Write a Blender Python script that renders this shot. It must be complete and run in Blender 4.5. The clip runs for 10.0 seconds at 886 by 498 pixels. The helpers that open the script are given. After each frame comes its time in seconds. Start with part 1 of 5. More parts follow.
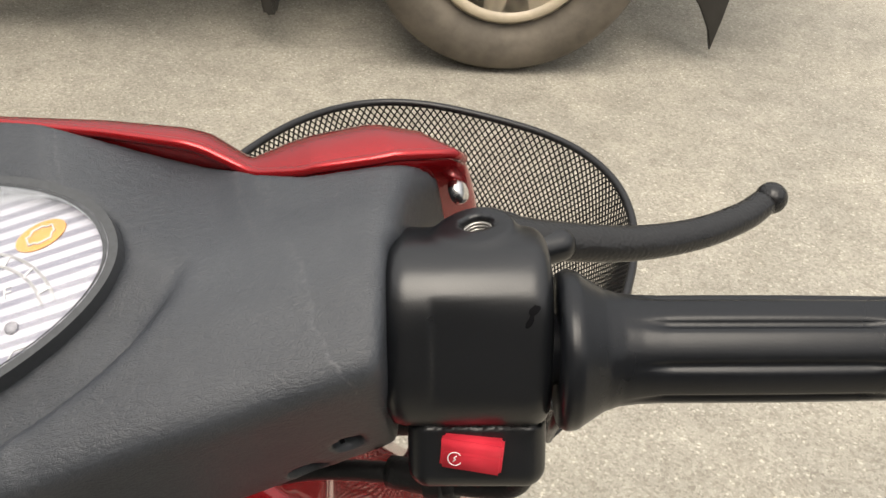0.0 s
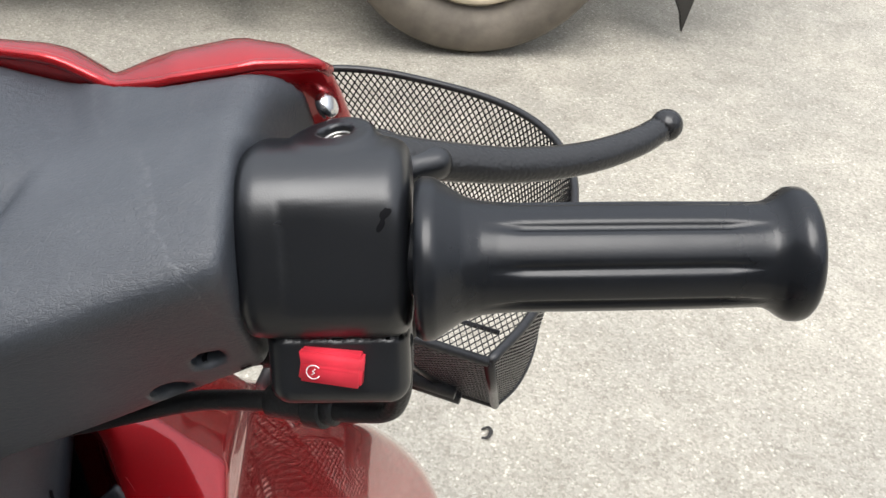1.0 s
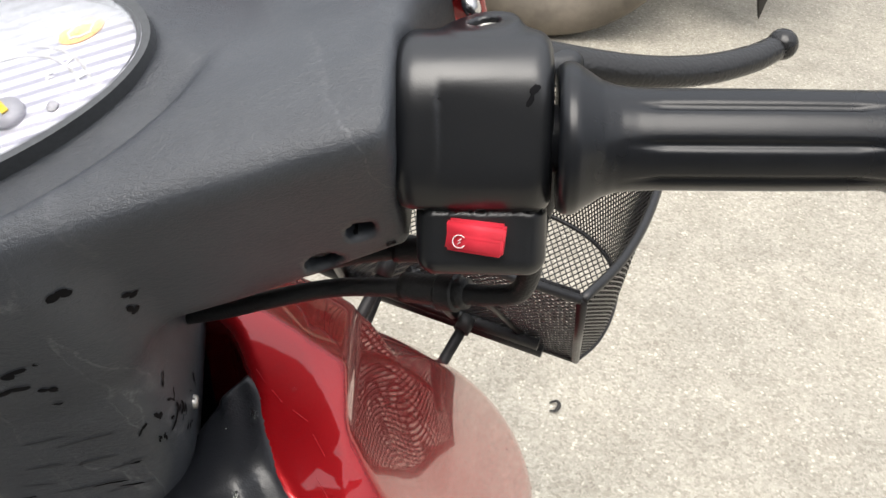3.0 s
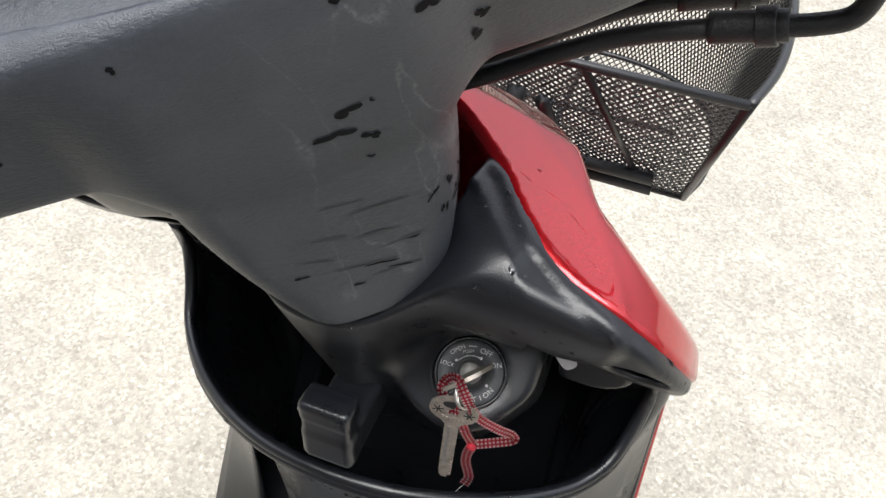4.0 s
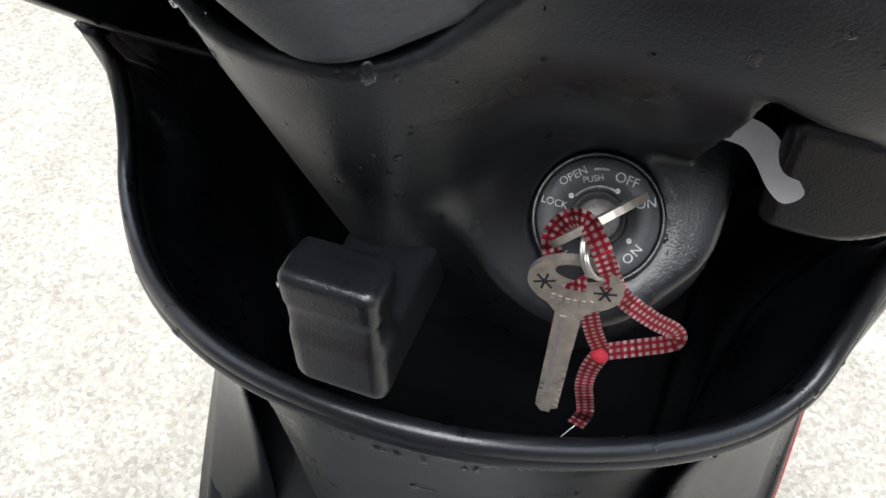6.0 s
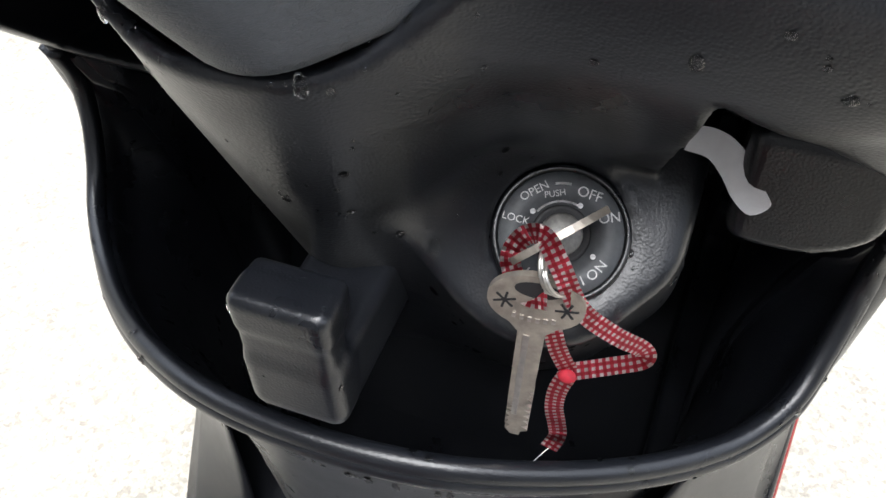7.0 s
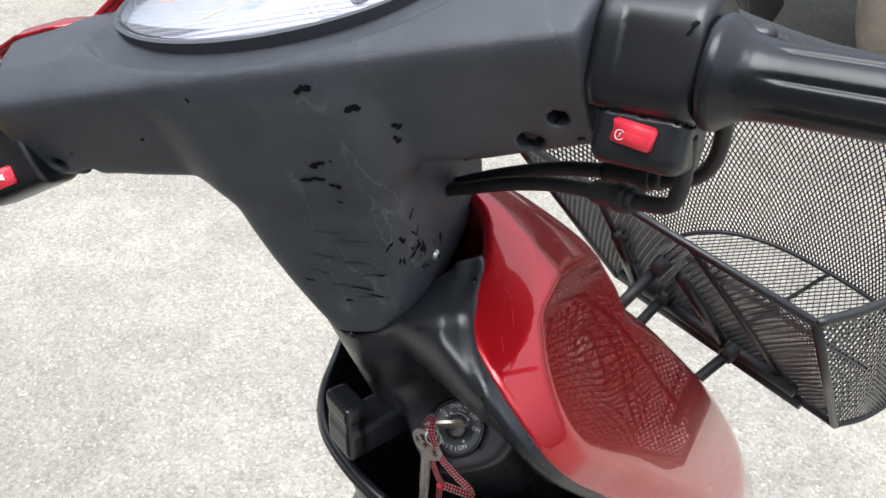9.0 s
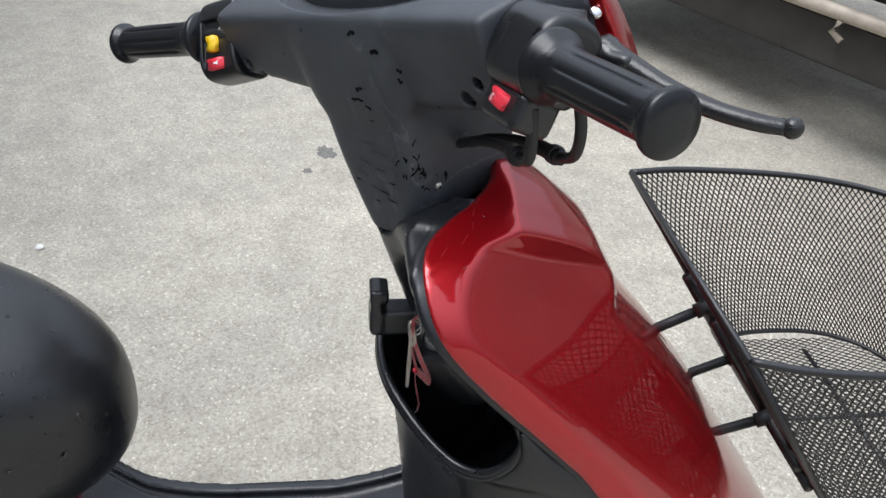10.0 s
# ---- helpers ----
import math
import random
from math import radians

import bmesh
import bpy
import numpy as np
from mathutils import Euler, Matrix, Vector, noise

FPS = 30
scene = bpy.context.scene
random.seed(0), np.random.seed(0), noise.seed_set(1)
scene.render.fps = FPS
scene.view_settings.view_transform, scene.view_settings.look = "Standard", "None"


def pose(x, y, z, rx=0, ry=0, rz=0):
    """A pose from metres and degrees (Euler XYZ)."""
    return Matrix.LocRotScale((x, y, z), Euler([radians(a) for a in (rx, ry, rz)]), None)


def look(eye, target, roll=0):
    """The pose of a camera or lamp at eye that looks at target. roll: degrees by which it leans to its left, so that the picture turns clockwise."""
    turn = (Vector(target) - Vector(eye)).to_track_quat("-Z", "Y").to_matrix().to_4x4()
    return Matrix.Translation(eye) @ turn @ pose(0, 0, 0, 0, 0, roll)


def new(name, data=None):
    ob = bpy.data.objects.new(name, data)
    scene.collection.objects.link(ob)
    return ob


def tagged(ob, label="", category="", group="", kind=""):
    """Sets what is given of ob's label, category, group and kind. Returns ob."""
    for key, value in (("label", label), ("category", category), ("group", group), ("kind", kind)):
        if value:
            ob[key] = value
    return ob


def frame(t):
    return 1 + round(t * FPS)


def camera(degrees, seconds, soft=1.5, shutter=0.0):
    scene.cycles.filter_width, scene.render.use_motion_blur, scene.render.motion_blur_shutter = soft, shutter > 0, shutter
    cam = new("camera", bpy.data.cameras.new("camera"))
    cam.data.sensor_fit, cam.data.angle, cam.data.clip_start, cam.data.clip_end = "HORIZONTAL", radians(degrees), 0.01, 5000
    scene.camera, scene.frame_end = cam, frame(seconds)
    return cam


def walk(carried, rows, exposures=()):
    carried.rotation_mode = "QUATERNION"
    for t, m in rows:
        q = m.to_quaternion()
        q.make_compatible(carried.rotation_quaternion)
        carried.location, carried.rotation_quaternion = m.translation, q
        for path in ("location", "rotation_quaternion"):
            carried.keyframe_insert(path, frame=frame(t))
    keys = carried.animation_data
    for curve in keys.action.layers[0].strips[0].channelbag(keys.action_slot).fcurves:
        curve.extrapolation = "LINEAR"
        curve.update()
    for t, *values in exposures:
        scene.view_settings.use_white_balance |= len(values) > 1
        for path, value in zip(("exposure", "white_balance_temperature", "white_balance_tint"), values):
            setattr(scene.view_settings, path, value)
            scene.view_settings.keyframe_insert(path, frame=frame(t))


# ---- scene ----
cam = camera(52.6, 10.0)
PATH = [
    (0, (0.213, -0.122, 1.281), (-0.279, 1.335, 0.003), 4.3),
    (0.5, (0.244, -0.11, 1.265), (-0.206, 1.35, -0.026), 4.7),
    (1, (0.255, -0.118, 1.259), (-0.204, 1.341, -0.03), 4.7),
    (1.5, (0.259, -0.121, 1.257), (-0.219, 1.332, -0.032), 4.6),
    (2, (0.258, -0.121, 1.255), (-0.241, 1.32, -0.039), 4.4),
    (2.2, (0.257, -0.122, 1.252), (-0.255, 1.312, -0.044), 4.2),
    (3.3, (0.232, -0.197, 1.237), (-0.351, 1.187, -0.084), 2.9),
    (3.5, (0.208, -0.218, 1.228), (-0.358, 1.145, -0.121), 2.6),
    (4, (0.141, -0.239, 1.18), (-0.315, 1.059, -0.272), 2.7),
    (4.5, (0.102, -0.24, 1.136), (-0.252, 1.037, -0.362), 5.3),
    (5, (0.069, -0.192, 1.068), (-0.251, 1.067, -0.452), 6.6),
    (5.2, (0.071, -0.18, 1.034), (-0.281, 1.039, -0.512), 5.0),
    (6.5, (0.093, -0.135, 0.97), (-0.404, 1.092, -0.529), -1.7),
    (7, (0.096, -0.136, 0.968), (-0.401, 1.108, -0.517), -1.9),
    (7.5, (0.094, -0.178, 0.998), (-0.401, 1.09, -0.467), -1.7),
    (8, (0.126, -0.217, 1.08), (-0.41, 1.059, -0.364), -0.5),
    (8.5, (0.243, -0.237, 1.172), (-0.666, 0.881, -0.215), -2.4),
    (9, (0.398, -0.224, 1.244), (-0.895, 0.739, 0.061), 0.2),
    (9.5, (0.59, -0.189, 1.269), (-0.917, 0.439, 0.114), 4.5),
    (10, (0.706, -0.061, 1.276), (-0.971, 0.191, 0.215), 3.9),
]
EXPOSURES = [(0, -0.05, 7100, 10), (0.6, 0.24, 6400, 10), (2.2, 0.29, 6200, 10), (3.3, 0.31, 6650, 10), (4.0, 0.62, 6250, 10), (5.0, 0.68, 6000, 10), (6.5, 0.85, 6000, 10), (7.0, 1.05, 6050, 10), (7.5, 0.85, 6000, 10),
             (8.2, 0.68, 5950, 10), (9.0, 0.42, 5950, 10), (9.5, 0.18, 5950, 10), (10.0, 0.08, 5950, 10)]
walk(cam, [(t, look(eye, target, roll)) for t, eye, target, roll in PATH], EXPOSURES)

# ---- world and light: an overcast day ----
world = bpy.data.worlds.new("overcast_sky")
scene.world = world
world.use_nodes = True
wn = world.node_tree.nodes
sky = wn.new("ShaderNodeTexSky")
sky.sky_type, sky.sun_disc = "NISHITA", False
sky.sun_elevation, sky.sun_rotation = radians(70), radians(164)
sky.air_density, sky.dust_density, sky.ozone_density = 1.0, 6.0, 0.6
sky_mix = wn.new("ShaderNodeMix")
sky_mix.data_type = "RGBA"
sky_mix.inputs[0].default_value = 0.72
geo = wn.new("ShaderNodeTexCoord")
height = wn.new("ShaderNodeSeparateXYZ")
cloud = wn.new("ShaderNodeValToRGB")
world.node_tree.links.new(geo.outputs["Generated"], height.inputs[0])
world.node_tree.links.new(height.outputs[2], cloud.inputs[0])
for e, p, c in zip((cloud.color_ramp.elements[0], cloud.color_ramp.elements.new(0.3), cloud.color_ramp.elements[-1]), (0.0, 0.3, 1.0), ((0.07, 0.071, 0.074, 1), (0.37, 0.38, 0.395, 1), (1.08, 1.10, 1.145, 1))):
    e.position, e.color = p, c
gain = wn.new("ShaderNodeMix")
gain.data_type, gain.blend_type = "RGBA", "MULTIPLY"
gain.inputs[0].default_value = 1.0
gain.inputs[7].default_value = (17.0, 17.0, 17.0, 1)
world.node_tree.links.new(cloud.outputs[0], gain.inputs[6])
world.node_tree.links.new(gain.outputs[2], sky_mix.inputs[7])
world.node_tree.links.new(sky.outputs[0], sky_mix.inputs[6])
world.node_tree.links.new(sky_mix.outputs[2], wn["Background"].inputs[0])
wn["Background"].inputs[1].default_value = 0.135
sun_data = bpy.data.lights.new("veiled_sun", "SUN")
sun_data.energy, sun_data.angle, sun_data.color = 2.6, radians(40), (1.0, 0.965, 0.91)
sun = new("veiled_sun", sun_data)
sun.matrix_world = look((0, 0, 30), (-2, 9, 0))


# ---- materials ----
def shader(name, colour, rough, metal=0.0, spec=0.5, coat=0.0, coat_rough=0.03):
    m = bpy.data.materials.new(name)
    m.use_nodes = True
    b = m.node_tree.nodes["Principled BSDF"]
    b.inputs["Base Color"].default_value = (*colour, 1)
    b.inputs["Roughness"].default_value = rough
    b.inputs["Metallic"].default_value = metal
    b.inputs["Specular IOR Level"].default_value = spec
    b.inputs["Coat Weight"].default_value = coat
    b.inputs["Coat Roughness"].default_value = coat_rough
    return m, m.node_tree.nodes, m.node_tree.links, b


def coords(nodes, links, scale=1.0, kind="Object"):
    tc, mp = nodes.new("ShaderNodeTexCoord"), nodes.new("ShaderNodeMapping")
    sc = scale if isinstance(scale, tuple) else (scale,) * 3
    mp.inputs["Scale"].default_value = sc
    links.new(tc.outputs[kind], mp.inputs[0])
    return mp.outputs[0]


def noise_tex(nodes, links, vec, scale, detail=4.0, rough=0.55):
    n = nodes.new("ShaderNodeTexNoise")
    n.inputs["Scale"].default_value, n.inputs["Detail"].default_value, n.inputs["Roughness"].default_value = scale, detail, rough
    links.new(vec, n.inputs["Vector"])
    return n.outputs["Fac"]


def voronoi_tex(nodes, links, vec, scale, feature="F1"):
    n = nodes.new("ShaderNodeTexVoronoi")
    n.feature = feature
    n.inputs["Scale"].default_value = scale
    links.new(vec, n.inputs["Vector"])
    return n


def ramp(nodes, links, fac, stops):
    r = nodes.new("ShaderNodeValToRGB")
    while len(r.color_ramp.elements) < len(stops):
        r.color_ramp.elements.new(0.5)
    for e, (p, c) in zip(r.color_ramp.elements, stops):
        e.position, e.color = p, (*c, 1) if len(c) == 3 else c
    links.new(fac, r.inputs[0])
    return r.outputs[0]


def mix(nodes, links, fac, a, b, mode="MIX"):
    m = nodes.new("ShaderNodeMix")
    m.data_type, m.blend_type = "RGBA", mode
    for v, k in ((fac, 0), (a, 6), (b, 7)):
        if isinstance(v, (int, float)):
            m.inputs[k].default_value = v
        elif isinstance(v, tuple):
            m.inputs[k].default_value = (*v, 1)
        else:
            links.new(v, m.inputs[k])
    return m.outputs[2]


def bump(nodes, links, b, height, strength, distance, base=None):
    n = nodes.new("ShaderNodeBump")
    n.inputs["Strength"].default_value, n.inputs["Distance"].default_value = strength, distance
    links.new(height, n.inputs["Height"])
    if base is not None:
        links.new(base, n.inputs["Normal"])
    links.new(n.outputs[0], b.inputs["Normal"])
    return n.outputs[0]


def grained_plastic(name, colour, worn, rough, grain, scratch=0.0, spec=0.45, relief=1.0):
    m, n, l, b = shader(name, colour, rough, spec=spec)
    v = coords(n, l)
    fine = voronoi_tex(n, l, v, grain, "SMOOTH_F1").outputs["Distance"]
    broad = noise_tex(n, l, v, 14, 5, 0.6)
    col = ramp(n, l, broad, [(0.3, colour), (0.75, worn)])
    speck = noise_tex(n, l, v, 420, 2, 0.6)
    col = mix(n, l, ramp(n, l, speck, [(0.35, (0.0,) * 3), (0.75, (0.35,) * 3)]), col, worn)
    if scratch:
        sv = coords(n, l, (60, 8, 60))
        line = ramp(n, l, noise_tex(n, l, sv, 3.0, 8, 0.7), [(0.60, (0,) * 3), (0.68, (1,) * 3)])
        patch = ramp(n, l, noise_tex(n, l, v, 9, 2, 0.5), [(0.45, (0,) * 3), (0.65, (scratch,) * 3)])
        col = mix(n, l, mix(n, l, 1.0, line, patch, "MULTIPLY"), col, tuple(min(1, c * 2.6 + 0.05) for c in worn))
    l.new(col, b.inputs["Base Color"])
    l.new(ramp(n, l, broad, [(0.25, (rough - 0.08,) * 3), (0.8, (rough + 0.12,) * 3)]), b.inputs["Roughness"])
    bump(n, l, b, fine, 0.35 * relief, 0.0006, bump(n, l, b, noise_tex(n, l, v, 160, 3), 0.25 * relief, 0.0008))
    return m


def hide_plastic():
    """Grey plastic moulded like hide: fine wrinkles, rubbed pale here and there, with long thin scratches."""
    dark, pale = (0.0245, 0.0282, 0.0350), (0.052, 0.0575, 0.0665)
    m, n, l, b = shader("grained_grey_plastic", dark, 0.42, spec=0.5)
    v = coords(n, l)
    warp = n.new("ShaderNodeTexNoise")
    warp.inputs["Scale"].default_value, warp.inputs["Detail"].default_value = 90, 3
    l.new(v, warp.inputs["Vector"])
    bent = n.new("ShaderNodeMixRGB")
    bent.blend_type = "ADD"
    bent.inputs[0].default_value = 0.006
    l.new(v, bent.inputs[1]), l.new(warp.outputs["Color"], bent.inputs[2])
    stretch = n.new("ShaderNodeMapping")
    stretch.inputs["Scale"].default_value = (1.0, 2.1, 2.1)
    l.new(bent.outputs[0], stretch.inputs[0])
    cells = voronoi_tex(n, l, stretch.outputs[0], 760, "DISTANCE_TO_EDGE").outputs["Distance"]
    crease = ramp(n, l, cells, [(0.0, (0,) * 3), (0.16, (1,) * 3)])
    fold = noise_tex(n, l, stretch.outputs[0], 330, 3, 0.6)
    broad = noise_tex(n, l, v, 13, 5, 0.62)
    col = ramp(n, l, broad, [(0.3, dark), (0.75, pale)])
    col = mix(n, l, ramp(n, l, noise_tex(n, l, v, 420, 2, 0.6), [(0.35, (0.0,) * 3), (0.75, (0.35,) * 3)]), col, pale)
    rubbed = mix(n, l, 1.0, ramp(n, l, noise_tex(n, l, v, 24, 4, 0.6), [(0.50, (0,) * 3), (0.68, (0.30,) * 3)]), crease, "MULTIPLY")
    col = mix(n, l, rubbed, col, (0.085, 0.092, 0.102))
    for turn, seed, size in ((20, 3.1, 0.9), (75, 7.7, 0.7), (130, 1.3, 0.8)):
        mp = n.new("ShaderNodeMapping")
        mp.inputs["Location"].default_value, mp.inputs["Rotation"].default_value, mp.inputs["Scale"].default_value = (seed, seed, seed), (0, 0, radians(turn)), (22, 2.2, 6)
        l.new(bent.outputs[0], mp.inputs[0])
        hair = n.new("ShaderNodeTexNoise")
        hair.inputs["Scale"].default_value, hair.inputs["Detail"].default_value, hair.inputs["Distortion"].default_value = 1.7, 1.0, 0.5
        l.new(mp.outputs[0], hair.inputs["Vector"])
        line = ramp(n, l, hair.outputs["Fac"], [(0.488, (0,) * 3), (0.5, (1,) * 3), (0.512, (0,) * 3)])
        here = ramp(n, l, noise_tex(n, l, mp.outputs[0], 0.8 * size, 2, 0.5), [(0.56, (0,) * 3), (0.66, (0.75,) * 3)])
        grit = ramp(n, l, noise_tex(n, l, v, 600, 2, 0.5), [(0.4, (0.15,) * 3), (0.6, (1,) * 3)])
        mask = mix(n, l, 1.0, mix(n, l, 1.0, line, here, "MULTIPLY"), grit, "MULTIPLY")
        col = mix(n, l, mask, col, (0.16, 0.165, 0.172))
    l.new(col, b.inputs["Base Color"])
    l.new(ramp(n, l, broad, [(0.25, (0.36,) * 3), (0.8, (0.52,) * 3)]), b.inputs["Roughness"])
    bump(n, l, b, crease, 0.26, 0.0004, bump(n, l, b, fold, 0.40, 0.0008))
    return m


COVER = hide_plastic()
SHIELD = grained_plastic("black_moulded_plastic", (0.0044, 0.0051, 0.0070), (0.0095, 0.0106, 0.0135), 0.30, 1300, 0.0, 0.50, 0.36)
HOUSING = grained_plastic("satin_black_plastic", (0.0034, 0.0041, 0.0053), (0.007, 0.0078, 0.0095), 0.29, 1800, 0.0, 0.62, 0.12)
RUBBER = grained_plastic("grip_rubber", (0.0046, 0.0054, 0.0070), (0.010, 0.0112, 0.0138), 0.30, 1500, 0.0, 0.40, 0.12)
SEAT = grained_plastic("seat_vinyl", (0.007, 0.0075, 0.009), (0.013, 0.0137, 0.0155), 0.29, 900, 0.0, 0.5, 0.5)
CHIP = shader("bare_black_patch", (0.004, 0.004, 0.005), 0.6, spec=0.1)[0]
SCUFF = shader("dark_scuffed_plastic", (0.021, 0.0238, 0.029), 0.46, spec=0.45)[0]
CABLE = grained_plastic("cable_sheath", (0.008, 0.008, 0.009), (0.02, 0.02, 0.02), 0.5, 900)
LEVER = grained_plastic("painted_lever", (0.007, 0.007, 0.008), (0.02, 0.02, 0.02), 0.28, 700)


def red_paint():
    m, n, l, b = shader("metallic_red_paint", (0.34, 0.003, 0.007), 0.27, 0.60, 0.4, 0.85, 0.012)
    v = coords(n, l)
    flake = voronoi_tex(n, l, v, 2600).outputs["Color"]
    dirt = noise_tex(n, l, v, 22, 6, 0.65)
    col = mix(n, l, 0.05, (0.34, 0.003, 0.007), flake, "OVERLAY")
    col = mix(n, l, ramp(n, l, dirt, [(0.62, (0,) * 3), (0.85, (0.12,) * 3)]), col, (0.16, 0.05, 0.04))
    l.new(col, b.inputs["Base Color"])
    l.new(ramp(n, l, dirt, [(0.4, (0.012,) * 3), (0.85, (0.06,) * 3)]), b.inputs["Coat Roughness"])
    return m


RED = red_paint()


def plain(name, colour, rough, metal=0.0, var=0.25, scale=60, spec=0.5, coat=0.0):
    m, n, l, b = shader(name, colour, rough, metal, spec, coat)
    v = coords(n, l)
    f = noise_tex(n, l, v, scale, 5, 0.6)
    lo, hi = tuple(c * (1 - var) for c in colour), tuple(min(1, c * (1 + var)) for c in colour)
    l.new(ramp(n, l, f, [(0.3, lo), (0.7, hi)]), b.inputs["Base Color"])
    l.new(ramp(n, l, f, [(0.3, (max(0.03, rough - 0.07),) * 3), (0.7, (rough + 0.08,) * 3)]), b.inputs["Roughness"])
    bump(n, l, b, noise_tex(n, l, v, scale * 6, 2), 0.12, 0.0004)
    return m


RED_SWITCH = plain("red_switch_plastic", (0.72, 0.035, 0.06), 0.4, var=0.12)
KNOT = plain("red_ribbon_cloth", (0.30, 0.008, 0.02), 0.8, var=0.3, scale=400)
YELLOW_SWITCH = plain("yellow_switch_plastic", (0.80, 0.52, 0.01), 0.4, var=0.1)
GREYPLATE = plain("slate_grey_plate", (0.055, 0.059, 0.064), 0.5, var=0.2, scale=500)
HUBGREY = plain("grey_needle_hub", (0.30, 0.30, 0.33), 0.4, var=0.1)
STEEL = plain("worn_steel", (0.52, 0.50, 0.47), 0.34, 0.9, 0.2, 300)
KEY_METAL = plain("dull_nickel_silver", (0.40, 0.36, 0.31), 0.42, 0.75, 0.25, 260)
DULL_STEEL = plain("dull_pitted_steel", (0.20, 0.195, 0.185), 0.5, 0.55, 0.35, 500)
BRIGHT = plain("bright_screw_steel", (0.7, 0.7, 0.7), 0.22, 1.0, 0.1, 200)
INK = shader("black_ink", (0.01, 0.01, 0.012), 0.6)[0]
WHITE = plain("white_print", (0.75, 0.75, 0.75), 0.5, var=0.08)
GREYPRINT = plain("worn_white_print", (0.5, 0.5, 0.5), 0.5, var=0.35, scale=700)
MESH_BLACK = plain("black_enamelled_wire", (0.011, 0.011, 0.012), 0.35, 0.0, 0.5, 400)
TYRE = plain("dusty_tyre_rubber", (0.15, 0.13, 0.105), 0.8, 0.0, 0.4, 9)
TREAD = plain("dark_tyre_rubber", (0.03, 0.028, 0.026), 0.85, 0.0, 0.4, 20)
RIM_PAINT = plain("cream_wheel_paint", (0.55, 0.47, 0.35), 0.4, 0.0, 0.15, 14)
TRUCK_DARK = plain("dark_truck_steel", (0.028, 0.026, 0.023), 0.55, 0.0, 0.4, 8)
TRUCK_PALE = plain("pale_painted_tube", (0.38, 0.33, 0.27), 0.45, 0.0, 0.2, 20)
TRUCK_BODY = plain("faded_truck_paint", (0.33, 0.32, 0.30), 0.4, 0.0, 0.15, 6)
ORANGE = plain("orange_lamp_film", (0.85, 0.42, 0.12), 0.45, var=0.08)
TABMETAL = plain("pale_plastic_tab", (0.62, 0.61, 0.60), 0.3, 0.0, 0.1, 80)
TAB_STEEL = plain("brushed_steel_tab", (0.66, 0.64, 0.64), 0.32, 0.5, 0.2, 40)


def asphalt():
    m, n, l, b = shader("pale_worn_asphalt", (0.3, 0.29, 0.27), 0.85)
    v = coords(n, l)
    stone = voronoi_tex(n, l, v, 190)
    stone2 = voronoi_tex(n, l, v, 420)
    grain = noise_tex(n, l, v, 330, 5, 0.8)
    broad = noise_tex(n, l, v, 1.6, 6, 0.6)
    stain = noise_tex(n, l, coords(n, l, (0.5, 1.6, 1)), 2.2, 5, 0.6)
    hue = n.new("ShaderNodeSeparateColor")
    l.new(stone.outputs["Color"], hue.inputs[0])
    col = ramp(n, l, hue.outputs[0], [(0.0, (0.27, 0.256, 0.23)), (0.35, (0.36, 0.345, 0.315)), (0.7, (0.40, 0.384, 0.353)), (0.95, (0.44, 0.424, 0.394)), (1.0, (0.60, 0.575, 0.53))])
    col = mix(n, l, ramp(n, l, stone.outputs["Distance"], [(0.35, (0,) * 3), (0.75, (0.30,) * 3)]), col, (0.30, 0.285, 0.26))
    hue2 = n.new("ShaderNodeSeparateColor")
    l.new(stone2.outputs["Color"], hue2.inputs[0])
    col = mix(n, l, ramp(n, l, hue2.outputs[1], [(0.88, (0,) * 3), (0.96, (0.40,) * 3)]), col, (0.22, 0.205, 0.185))
    col = mix(n, l, 0.42, col, ramp(n, l, grain, [(0.25, (0.55,) * 3), (0.75, (1.35, 1.33, 1.3))]), "MULTIPLY")
    col = mix(n, l, 1.0, col, ramp(n, l, broad, [(0.3, (0.82, 0.81, 0.77)), (0.7, (1.12, 1.10, 1.02))]), "MULTIPLY")
    patch = noise_tex(n, l, v, 9, 4, 0.65)
    col = mix(n, l, 1.0, col, ramp(n, l, patch, [(0.32, (0.86, 0.85, 0.83)), (0.68, (1.09, 1.085, 1.07))]), "MULTIPLY")
    col = mix(n, l, ramp(n, l, noise_tex(n, l, v, 3.1, 5, 0.7), [(0.60, (0,) * 3), (0.74, (0.30,) * 3)]), col, (0.30, 0.262, 0.215))
    col = mix(n, l, ramp(n, l, stain, [(0.60, (0,) * 3), (0.8, (0.22,) * 3)]), col, (0.24, 0.23, 0.21))
    l.new(col, b.inputs["Base Color"])
    first = bump(n, l, b, stone.outputs["Distance"], 0.35, 0.003)
    bump(n, l, b, grain, 0.35, 0.002, first)
    return m


ASPHALT = asphalt()


